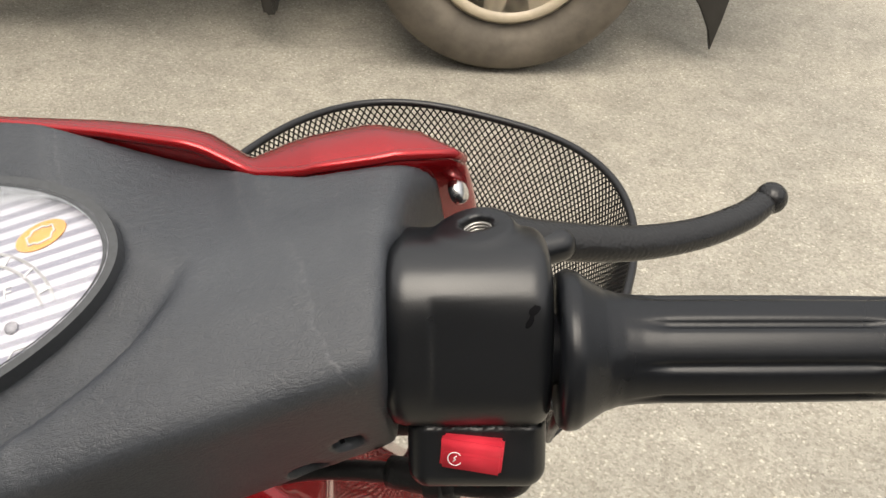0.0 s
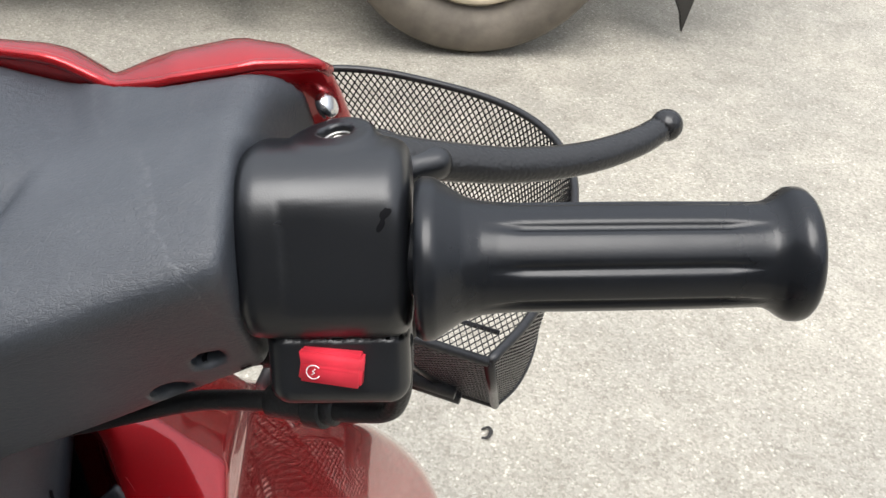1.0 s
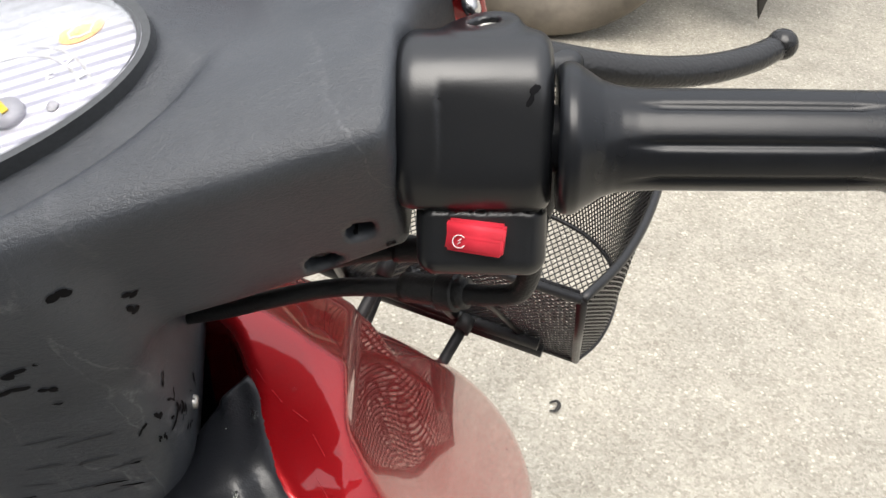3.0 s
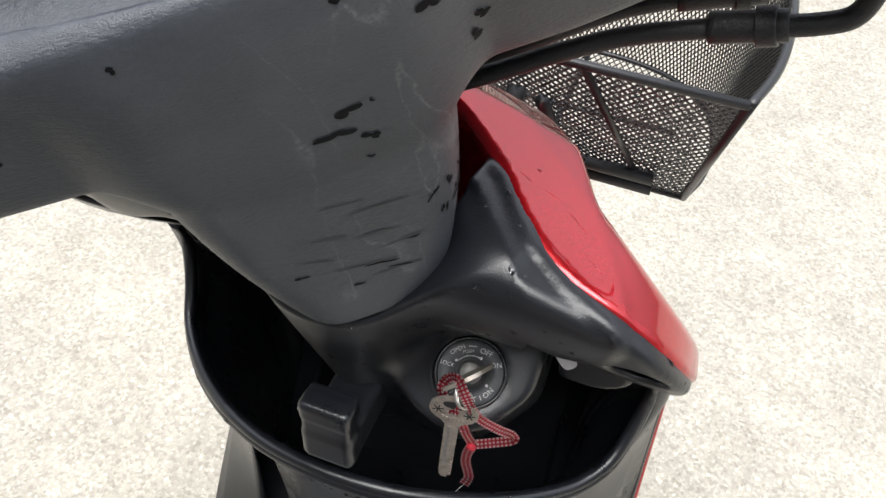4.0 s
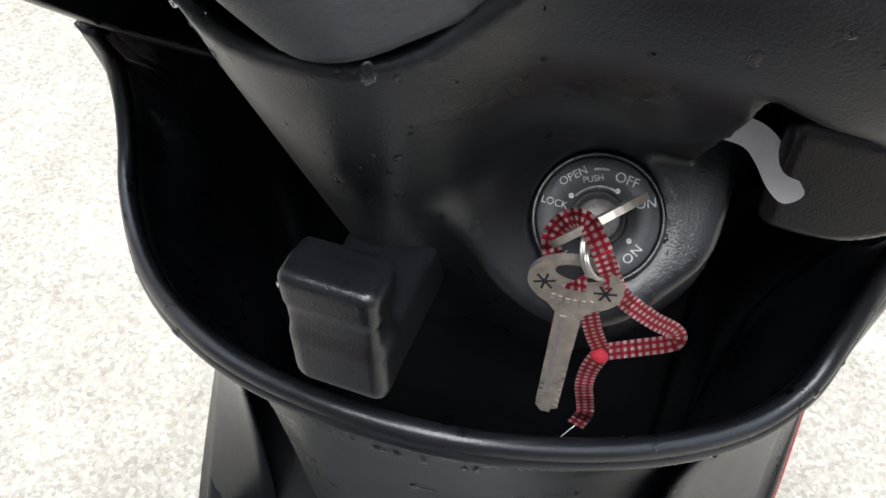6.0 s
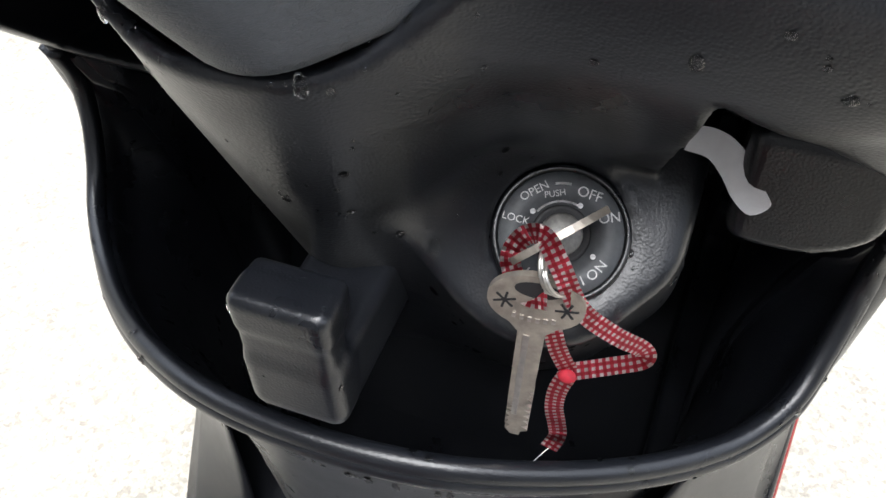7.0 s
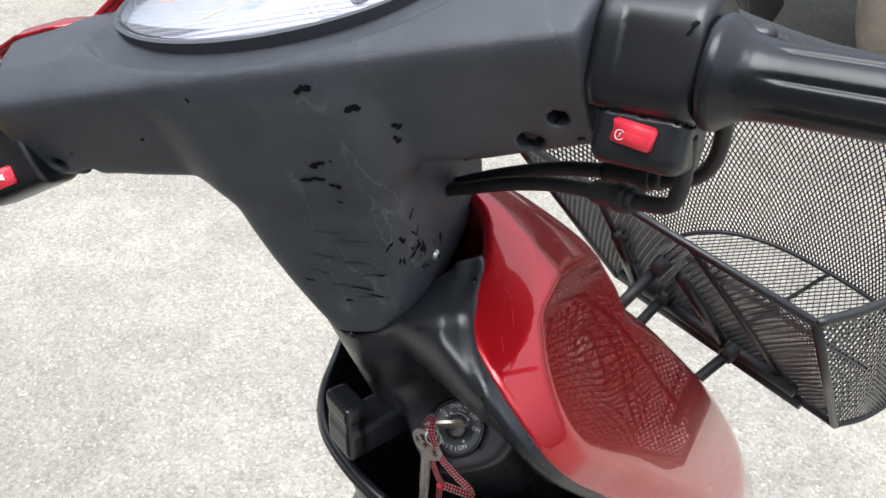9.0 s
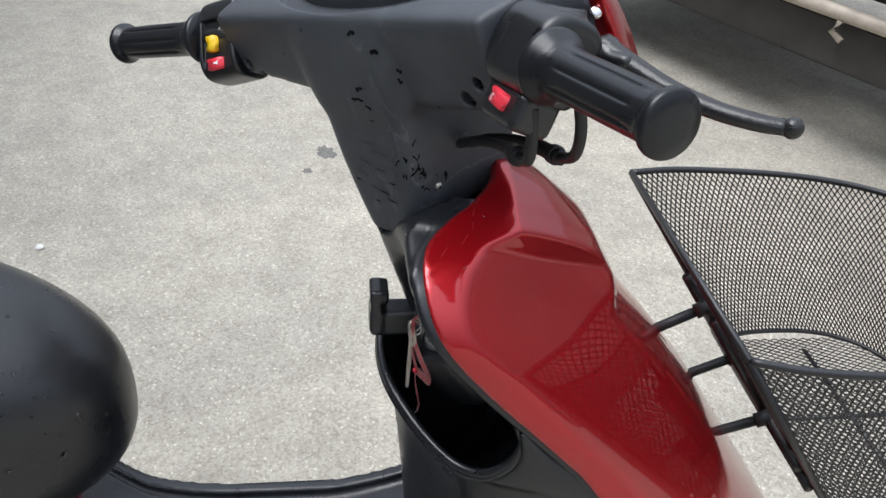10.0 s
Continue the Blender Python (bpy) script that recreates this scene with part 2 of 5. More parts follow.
def gingham():
    m, n, l, b = shader("red_gingham_ribbon", (0.6, 0.02, 0.04), 0.7)
    tc = n.new("ShaderNodeTexCoord")
    sp = n.new("ShaderNodeSeparateXYZ")
    l.new(tc.outputs["UV"], sp.inputs[0])
    steps = []
    for out in (0, 1):
        w = n.new("ShaderNodeMath")
        w.operation = "FRACT"
        l.new(sp.outputs[out], w.inputs[0])
        g = n.new("ShaderNodeMath")
        g.operation = "GREATER_THAN"
        g.inputs[1].default_value = 0.5
        l.new(w.outputs[0], g.inputs[0])
        steps.append(g.outputs[0])
    add = n.new("ShaderNodeMath")
    add.operation = "ADD"
    l.new(steps[0], add.inputs[0]), l.new(steps[1], add.inputs[1])
    half = n.new("ShaderNodeMath")
    half.operation = "MULTIPLY"
    half.inputs[1].default_value = 0.5
    l.new(add.outputs[0], half.inputs[0])
    l.new(ramp(n, l, half.outputs[0], [(0.0, (0.78, 0.66, 0.67)), (0.45, (0.62, 0.045, 0.085)), (0.9, (0.50, 0.006, 0.022))]), b.inputs["Base Color"])
    return m


RIBBON = gingham()


def clear(name, rough, tint=(1, 1, 1)):
    m, n, l, b = shader(name, tint, rough)
    b.inputs["Transmission Weight"].default_value, b.inputs["IOR"].default_value = 1.0, 1.45
    return m




def thin_clear(name):
    m = bpy.data.materials.new(name)
    m.use_nodes = True
    n, l = m.node_tree.nodes, m.node_tree.links
    see, gloss, both, fr = n.new("ShaderNodeBsdfTransparent"), n.new("ShaderNodeBsdfGlossy"), n.new("ShaderNodeMixShader"), n.new("ShaderNodeFresnel")
    see.inputs[0].default_value = (0.95, 0.95, 0.96, 1)
    gloss.inputs["Roughness"].default_value = 0.05
    fr.inputs[0].default_value = 1.3
    l.new(fr.outputs[0], both.inputs[0]), l.new(see.outputs[0], both.inputs[1]), l.new(gloss.outputs[0], both.inputs[2])
    l.new(both.outputs[0], n["Material Output"].inputs[0])
    return m


LENS = thin_clear("clear_dial_lens")
DROP = clear("water_drop", 0.02)
DROP.node_tree.nodes["Principled BSDF"].inputs["IOR"].default_value = 1.33


def dial_face():
    m, n, l, b = shader("striped_silver_dial", (0.45, 0.45, 0.48), 0.4, 0.2)
    v = coords(n, l)
    w = n.new("ShaderNodeTexWave")
    w.wave_type, w.bands_direction = "BANDS", "Y"
    w.inputs["Scale"].default_value = 68
    l.new(v, w.inputs["Vector"])
    l.new(ramp(n, l, w.outputs["Fac"], [(0.35, (0.34, 0.34, 0.40)), (0.55, (0.66, 0.66, 0.72))]), b.inputs["Base Color"])
    return m


DIAL = dial_face()


# ---- building helpers ----
def part(name, data, material, parent=None, label="", at=None, smooth=True, crease=0):
    """Links a bmesh or a mesh as one object, under a thing or a part."""
    if isinstance(data, bmesh.types.BMesh):
        me = bpy.data.meshes.new(name)
        data.to_mesh(me)
        data.free()
    else:
        me = data
        me.name = name
    if smooth:
        me.shade_smooth()
    if crease:
        me.set_sharp_from_angle(angle=radians(crease))
    if material and not me.materials:
        me.materials.append(material)
    ob = new(name, me)
    if parent is not None:
        ob.parent = parent
    if at is not None:
        ob.matrix_basis = at
    if label:
        ob["label"] = label
    return ob


def from_data(verts, faces):
    me = bpy.data.meshes.new("mesh")
    me.from_pydata([tuple(v) for v in verts], [], [tuple(f) for f in faces])
    me.update()
    return me


def solid(field, lo, hi, step, polish=3):
    """A smooth closed mesh round the region where field(points) < 0, by surface nets on a regular grid."""
    axes = [np.arange(a, b + step, step) for a, b in zip(lo, hi)]
    grid = np.stack(np.meshgrid(*axes, indexing="ij"), -1)
    # coarse pass first: the field is worked out finely near the surface alone
    rough_val = field(grid[::4, ::4, ::4].reshape(-1, 3)).reshape(grid[::4, ::4, ::4].shape[:3])
    near = [np.minimum((np.arange(s) + 2) // 4, r - 1) for s, r in zip(grid.shape[:3], rough_val.shape)]
    val = rough_val[np.ix_(*near)]
    close = np.abs(val) < 11 * step
    val[close] = field(grid[close])
    val = np.where(val == 0, 1e-9, val)
    inside = val < 0
    nx, ny, nz = (s - 1 for s in val.shape)
    acc, cnt = np.zeros((nx, ny, nz, 3)), np.zeros((nx, ny, nz))
    corner = [(i, j, k) for i in (0, 1) for j in (0, 1) for k in (0, 1)]
    for c in corner:
        for d in range(3):
            if c[d]:
                continue
            e = list(c)
            e[d] = 1
            sa = tuple(slice(o, o + s) for o, s in zip(c, (nx, ny, nz)))
            sb = tuple(slice(o, o + s) for o, s in zip(e, (nx, ny, nz)))
            va, vb = val[sa], val[sb]
            cross = (va < 0) != (vb < 0)
            t = np.where(cross, va / np.where(cross, va - vb, 1), 0)
            p = np.empty((nx, ny, nz, 3))
            p[...] = c
            p[..., d] += t
            acc += p * cross[..., None]
            cnt += cross
    live = cnt > 0
    idx = np.full(live.shape, -1)
    idx[live] = np.arange(live.sum())
    base = np.stack(np.nonzero(live), -1)
    verts = np.array(lo) + step * (base + acc[live] / cnt[live][:, None])
    faces = []
    for d in range(3):
        a, b = (d + 1) % 3, (d + 2) % 3
        sl0, sl1 = [slice(None)] * 3, [slice(None)] * 3
        sl0[d], sl1[d] = slice(0, -1), slice(1, None)
        s0, s1 = inside[tuple(sl0)], inside[tuple(sl1)]
        change = s0 != s1
        at = np.stack(np.nonzero(change), -1)
        ok = (at[:, a] > 0) & (at[:, b] > 0) & (at[:, a] < val.shape[a] - 1) & (at[:, b] < val.shape[b] - 1)
        at = at[ok]
        flip = s0[tuple(at.T)]
        q = []
        for oa, ob_ in ((-1, -1), (0, -1), (0, 0), (-1, 0)):
            c = at.copy()
            c[:, a] += oa
            c[:, b] += ob_
            q.append(idx[tuple(c.T)])
        q = np.stack(q, -1)
        q[~flip] = q[~flip][:, ::-1]
        faces.append(q)
    faces = np.concatenate(faces)
    faces = faces[(faces >= 0).all(1)]
    for _ in range(polish):
        f0, g = field(verts), np.zeros_like(verts)
        h = step * 0.2
        for d in range(3):
            o = np.zeros(3)
            o[d] = h
            g[:, d] = (field(verts + o) - field(verts - o)) / (2 * h)
        g2 = np.maximum((g * g).sum(1), 0.05)
        mv = -(f0 / g2)[:, None] * g
        ln = np.linalg.norm(mv, axis=1, keepdims=True)
        verts = verts + mv * np.minimum(1, 0.5 * step / np.maximum(ln, 1e-9))
    return from_data(verts.tolist(), faces.tolist())


def smin(a, b, k):
    h = np.clip(0.5 + 0.5 * (b - a) / k, 0, 1)
    return b + (a - b) * h - k * h * (1 - h)


def smax(a, b, k):
    return -smin(-a, -b, k)


def rbox(P, c, h, r):
    q = np.abs(P - np.array(c)) - np.array(h) + r
    return np.linalg.norm(np.maximum(q, 0), axis=1) + np.minimum(q.max(1), 0) - r


def capsule(P, a, b, ra, rb=None):
    a, b = np.array(a), np.array(b)
    t = np.clip(((P - a) @ (b - a)) / ((b - a) @ (b - a)), 0, 1)
    return np.linalg.norm(P - a - t[:, None] * (b - a), axis=1) - (ra if rb is None else ra + (rb - ra) * t)


def surface_point(field, p, way, steps=60):
    """From p along way to where field turns negative: the place and the outward normal."""
    p, way = np.array(p, float), np.array(way, float) / np.linalg.norm(way)
    for _ in range(steps):
        d = field(p[None])[0]
        p = p + way * max(min(d * 0.7, 0.01), -0.002)
    h = 4e-4
    n = np.array([field((p + o)[None])[0] - field((p - o)[None])[0] for o in np.eye(3) * h])
    return Vector(p), Vector(n).normalized()


def tube(path, radius, sides=12, caps=True, flat=1.0):
    """A swept round bar along points; radius may be a list, flat squeezes it across."""
    pts = [Vector(p) for p in path]
    rad = radius if isinstance(radius, (list, tuple)) else [radius] * len(pts)
    bm = bmesh.new()
    up = Vector((0.123, 0.2, 0.97)).normalized()
    rings = []
    for i, p in enumerate(pts):
        d = (pts[min(i + 1, len(pts) - 1)] - pts[max(i - 1, 0)]).normalized()
        side = d.cross(up).normalized()
        top = side.cross(d).normalized()
        rings.append([bm.verts.new(p + rad[i] * (math.cos(a) * side + flat * math.sin(a) * top)) for a in (2 * math.pi * k / sides for k in range(sides))])
    for a, b in zip(rings, rings[1:]):
        for k in range(sides):
            bm.faces.new((a[k], a[(k + 1) % sides], b[(k + 1) % sides], b[k]))
    if caps:
        bm.faces.new(rings[0][::-1]), bm.faces.new(rings[-1])
    bmesh.ops.recalc_face_normals(bm, faces=bm.faces)
    return bm


def spline(points, n=8):
    """Catmull-Rom through points."""
    P = [Vector(p) for p in points]
    P = [2 * P[0] - P[1], *P, 2 * P[-1] - P[-2]]
    out = []
    for a, b, c, d in zip(P, P[1:], P[2:], P[3:]):
        for k in range(n):
            t = k / n
            out.append(0.5 * (2 * b + (c - a) * t + (2 * a - 5 * b + 4 * c - d) * t * t + (3 * b - a - 3 * c + d) * t ** 3))
    return out + [P[-2]]


def lathe(profile, sides=32):
    """A turned solid round z; profile: (radius, z), from one end to the other."""
    bm = bmesh.new()
    rings = []
    for r, z in profile:
        rings.append([bm.verts.new((r * math.cos(2 * math.pi * k / sides), r * math.sin(2 * math.pi * k / sides), z)) for k in range(sides)])
    for a, b in zip(rings, rings[1:]):
        for k in range(sides):
            bm.faces.new((a[k], a[(k + 1) % sides], b[(k + 1) % sides], b[k]))
    bm.faces.new(rings[0][::-1]), bm.faces.new(rings[-1])
    bmesh.ops.recalc_face_normals(bm, faces=bm.faces)
    return bm


def extrude(outline, depth, bevel=0.0, segs=2):
    """A flat outline in x, y given a depth along z, centred, with bevelled edges."""
    bm = bmesh.new()
    f = bm.faces.new([bm.verts.new((x, y, -depth / 2)) for x, y in outline])
    got = bmesh.ops.extrude_face_region(bm, geom=[f])
    bmesh.ops.translate(bm, verts=[v for v in got["geom"] if isinstance(v, bmesh.types.BMVert)], vec=(0, 0, depth))
    bmesh.ops.recalc_face_normals(bm, faces=bm.faces)
    if bevel:
        bmesh.ops.bevel(bm, geom=bm.edges[:], offset=bevel, segments=segs, affect="EDGES", clamp_overlap=True)
    return bm


def block(size, bevel=0.002, segs=3):
    bm = bmesh.new()
    bmesh.ops.create_cube(bm, size=1)
    bmesh.ops.scale(bm, vec=size, verts=bm.verts)
    if bevel:
        bmesh.ops.bevel(bm, geom=bm.edges[:], offset=bevel, segments=segs, affect="EDGES", clamp_overlap=True)
    return bm


def facing(origin, normal, up=(0, 0, 1)):
    """A pose whose z is normal and whose y leans to up."""
    z = Vector(normal).normalized()
    x = Vector(up).cross(z).normalized()
    y = z.cross(x)
    return Matrix.Translation(origin) @ Matrix((x, y, z)).transposed().to_4x4()


def text_mesh(words, size):
    cu = bpy.data.curves.new("words", "FONT")
    cu.body, cu.size, cu.align_x, cu.align_y, cu.extrude = words, size, "CENTER", "CENTER", 0.00008
    tmp = new("words", cu)
    bpy.context.view_layer.update()
    me = bpy.data.meshes.new_from_object(tmp.evaluated_get(bpy.context.evaluated_depsgraph_get()))
    bpy.data.objects.remove(tmp)
    return me


# ---- ground ----
def ground_sheet():
    bm = bmesh.new()
    ring = [0.0, 0.6, 1.5, 3, 6, 15, 40, 120, 400, 1500]
    last = None
    for r in ring[1:]:
        cur = [bm.verts.new((r * math.cos(k * math.pi / 24), r * math.sin(k * math.pi / 24), 0)) for k in range(48)]
        if last is None:
            bm.faces.new(cur)
        else:
            for k in range(48):
                bm.faces.new((last[k], cur[k], cur[(k + 1) % 48], last[(k + 1) % 48]))
        last = cur
    bmesh.ops.recalc_face_normals(bm, faces=bm.faces)
    return bm


ground = tagged(part("ground", ground_sheet(), ASPHALT, smooth=False), "pale grey worn asphalt lot with fine speckled aggregate", "ground", kind="structure")

# ---- plain unseen wall, added behind the camera to block sky and darken reflections ----
def sky_blocker():
    bm = block((16.0, 0.24, 3.6), 0.01)
    bmesh.ops.translate(bm, verts=bm.verts, vec=(0, 0, 1.8))
    return bm


tagged(part("sky_blocker_wall", sky_blocker(), plain("matte_grey_blocker", (0.23, 0.225, 0.217), 0.85, 0.0, 0.2, 3), None, "", pose(0.5, -2.3, 0), smooth=False), "plain grey unseen wall added behind the camera to block sky light", "wall", kind="structure")

# ---- the motor scooter: z up, y ahead, its middle plane at x = 0 ----
scooter = tagged(new("motor_scooter"), "red and black motor scooter with wire basket on its stand", "scooter")
RAKE, TURN = radians(23.5), radians(39)
STEER_AXIS = Vector((0, -math.sin(RAKE), math.cos(RAKE)))
BAR_X = Vector((math.cos(TURN), math.sin(TURN) * math.cos(RAKE), math.sin(TURN) * math.sin(RAKE)))
BAR_Y = STEER_AXIS.cross(BAR_X)
STEER = Matrix.Translation((-0.004, -0.029, 1.019)) @ Matrix((BAR_X, BAR_Y, STEER_AXIS)).transposed().to_4x4()


# ---- handlebar, in its own frame: x along the bar, y ahead, z up the steering axis ----
def seam_y(x):
    """Where the grey cover ends and the red front cover begins."""
    return np.interp(x, [0, 0.065, 0.104, 0.135, 0.150, 0.165, 0.19, 0.225], [0.124, 0.112, 0.092, 0.074, 0.060, 0.052, 0.046, 0.042])


GRIP_A, GRIP_DIR = Vector((0.2235, -0.0255, 0.0150)), Vector((0.947, -0.312, -0.070)).normalized()


def housing_axes(P):
    """Places along the bar and across it, round the right switch housing."""
    d = np.array(GRIP_DIR)
    R = P - np.array((0.1995, -0.0165, 0.0115))
    eu = np.array((0.0, 0.74, 0.672))
    eu = eu - d * (eu @ d)
    eu /= np.linalg.norm(eu)
    return R @ d, R @ eu, R @ np.cross(d, eu)


def housing_barrel(u, v):
    return (((np.abs(u - 0.006) / 0.0315) ** 2.6 + (np.abs(v + 0.009) / 0.0285) ** 2.6) ** (1 / 2.6) - 1) * 0.0285


def cover_field(P):
    x, y, z = np.abs(P[:, 0]), P[:, 1], P[:, 2]
    front = seam_y(x) + 0.012
    rear = -0.026
    hy, cy = (front - rear) / 2, (front + rear) / 2
    hz = np.interp(x, [0, 0.10, 0.17], [0.043, 0.041, 0.0355])
    cz = np.interp(x, [0, 0.10, 0.17], [0.008, 0.008, 0.0105])
    lean = np.where(P[:, 0] < 0, 0.0075, -0.003) * np.clip((x - 0.05) / 0.06, 0, 1)
    hz, cz = hz - lean / 2, cz + lean / 2
    q = ((np.abs(y - cy) / hy) ** 8.0 + (np.abs(z - cz) / hz) ** 8.0) ** (1 / 8.0)
    arm = (q - 1) * np.minimum(hy, hz)
    shelf = (z - 0.0475 + 0.26 * np.maximum(y - 0.005, 0) * np.clip((x - 0.085) / 0.05, 0, 1) + 0.06 * np.maximum(y - 0.03, 0)) * 0.94
    arm = smax(arm, shelf, 0.006)
    arm = smax(arm, (x - 0.177 - 0.30 * (y + 0.02)) * 0.96, 0.010)
    h = z + 0.147
    side = (np.abs(P[:, 0] - 0.0035) - (0.0330 + 0.20 * (y + 0.045) + 0.325 * h - 1.38 * h * h)) / 1.07
    rear_face = (-0.0550 + 0.178 * h - y) / 1.02
    neck = smax(smax(side, rear_face, 0.018), smax(y - 0.07, z - 0.03, 0.02), 0.02)
    f = smin(arm, neck, 0.017)
    wing = rbox(np.stack([x, y, z], 1), (0.178, 0.040, 0.004), (0.036, 0.034, 0.026), 0.012)
    wing = smax(wing, 0.024 + 0.5 * (x - 0.17) - y, 0.01)
    f = smin(f, wing, 0.016)
    f = smax(f, -(z + 0.147), 0.004)
    f = smax(f, y - seam_y(x), 0.003)
    oval = np.sqrt((x / 0.1045) ** 2 + ((y - 0.043) / np.where(y > 0.043, 0.0495, 0.0415)) ** 2)
    dish = np.sqrt((x / 0.123) ** 2 + ((y - 0.037) / np.where(y > 0.037, 0.0600, 0.055)) ** 2)
    f = smax(f, -np.maximum((dish - 1) * 0.05, 0.0435 + 0.10 * (y - 0.04) - z), 0.003)
    f = smax(f, -np.maximum((oval - 1) * 0.04, 0.036 - z), 0.002)
    s, u, v = housing_axes(P)
    f = smax(f, -smax(smax(housing_barrel(u, v) - 0.024, -s - 0.0262, 0.004), y - 0.017, 0.006), 0.003)
    for hx_, hy_, hz_, r in ((0.152, -0.04, -0.004, 0.0055), (0.135, -0.035, -0.018, 0.007)):
        f = np.maximum(f, -np.maximum(np.hypot(x - hx_, z - hz_) - r, y + 0.012))
    return f


handlebar = part("handlebar_cover", solid(cover_field, (-0.24, -0.06, -0.155), (0.24, 0.15, 0.075), 0.0023), COVER, scooter, "scratched grey grained plastic handlebar cover", STEER)


def red_cover_field(P):
    x, y, z = np.abs(P[:, 0]), P[:, 1], P[:, 2]
    back = seam_y(x) - 0.0005
    front = np.interp(x, [0, 0.061, 0.103, 0.138, 0.149, 0.163, 0.19, 0.207, 0.222], [0.148, 0.134, 0.119, 0.103, 0.088, 0.092, 0.089, 0.078, 0.05])
    top = np.interp(x, [0, 0.13, 0.148, 0.17, 0.195, 0.215, 0.224], [0.038, 0.036, 0.030, 0.036, 0.037, 0.031, 0.022])
    v = np.maximum(y - back, 0) / (front - back)
    w = np.maximum(z + 0.06, 0) / (top + 0.06)
    d = ((v ** 2.6 + w ** 2.6) ** (1 / 2.6) - 1) * np.minimum(front - back, 0.05)
    d = smax(d, (back - y), 0.0035)
    d = smax(d, (x - 0.221), 0.006)
    return smax(d, -(z + 0.06), 0.01)


part("red_front_cover", solid(red_cover_field, (-0.24, 0.03, -0.07), (0.24, 0.16, 0.05), 0.0021), RED, handlebar, "glossy metallic red front handlebar cover")

for s in (1, -1):
    bead = []
    for k in range(60):
        x = 0.001 + 0.2165 * k / 59
        bead.append(surface_point(red_cover_field, (s * x, float(seam_y(x)) + 0.0026, 0.08), (0, 0, -1))[0] + Vector((0, 0, -0.0006)))
    part("seam_bead", tube(bead, 0.0021, 10), RED, handlebar, "raised red edge bead")

# instrument panel under its lens
def dial_xy(a, grow=1.0, more=0.0):
    """Round the dial's outline, fuller ahead than behind."""
    c, s = math.cos(a), math.sin(a)
    return (0.1030 * grow + more) * c, 0.043 + ((0.0485 if s > 0 else 0.0405) * grow + more) * s


OVAL = [dial_xy(2 * math.pi * k / 72) for k in range(72)]
part("dial_face", extrude(OVAL, 0.002), DIAL, handlebar, "silver striped instrument dial", pose(0, 0, 0.0385), smooth=False)


def ring_oval(z0, z1):
    bm = bmesh.new()
    loops = []
    for more, z in ((0.003, z0), (0.003, z1), (0.0, z1), (0.0, z0)):
        loops.append([bm.verts.new((*dial_xy(2 * math.pi * k / 96, 1.0, more), z)) for k in range(96)])
    for p, q in zip(loops, loops[1:] + loops[:1]):
        for k in range(96):
            bm.faces.new((p[k], p[(k + 1) % 96], q[(k + 1) % 96], q[k]))
    bmesh.ops.recalc_face_normals(bm, faces=bm.faces)
    return bm


part("lens_rim", ring_oval(0.038, 0.0468), GREYPLATE, handlebar, "pale clear dial rim", smooth=False)


def lens_dome():
    bm = bmesh.new()
    rows = []
    for s in (1.0, 0.97, 0.9, 0.75, 0.5, 0.25):
        z = 0.047 + 0.006 * (1 - s ** 4)
        rows.append([bm.verts.new((*dial_xy(2 * math.pi * k / 72, s), z)) for k in range(72)])
    mid = bm.verts.new((0, 0.043, 0.053))
    for p, q in zip(rows, rows[1:]):
        for k in range(72):
            bm.faces.new((p[k], p[(k + 1) % 72], q[(k + 1) % 72], q[k]))
    for k in range(72):
        bm.faces.new((rows[-1][k], rows[-1][(k + 1) % 72], mid))
    bmesh.ops.solidify(bm, geom=bm.faces[:], thickness=0.0012)
    bmesh.ops.recalc_face_normals(bm, faces=bm.faces)
    return bm


lens = part("dial_lens", lens_dome(), LENS, handlebar, "clear scratched dial lens")
lens.visible_shadow = False


def arc_strip(r0, r1, a0, a1, n=40, z=0.0):
    bm = bmesh.new()
    v = [[bm.verts.new((r * math.cos(radians(a0 + (a1 - a0) * k / n)), r * math.sin(radians(a0 + (a1 - a0) * k / n)), z)) for k in range(n + 1)] for r in (r0, r1)]
    for k in range(n):
        bm.faces.new((v[0][k], v[0][k + 1], v[1][k + 1], v[1][k]))
    bmesh.ops.solidify(bm, geom=bm.faces[:], thickness=0.0002)
    bmesh.ops.recalc_face_normals(bm, faces=bm.faces)
    return bm


FACE_Z = 0.0398
for cx, cy, r, gap, a0, a1, ticks in ((0.0528, 0.0303, 0.0290, 0.0040, 6, 104, 5), (-0.014, 0.040, 0.0462, 0.0052, -27, 60, 9), (-0.014, 0.040, 0.0462, 0.0052, 122, 207, 9)):
    wide = 0.0016 if ticks == 9 else 0.0011
    for rr in (r - wide / 2, r - gap - wide / 2):
        part("gauge_arc", arc_strip(rr, rr + wide, a0, a1), WHITE, handlebar, "", pose(cx, cy, FACE_Z), smooth=False)
    for k in range(ticks):
        a = radians(a0 + (a1 - a0) * (k + 0.5) / ticks)
        part("gauge_tick", block((gap, 0.0008, 0.0002), 0), WHITE, handlebar, "", pose(cx + (r - gap / 2) * math.cos(a), cy + (r - gap / 2) * math.sin(a), FACE_Z, 0, 0, math.degrees(a)), smooth=False)
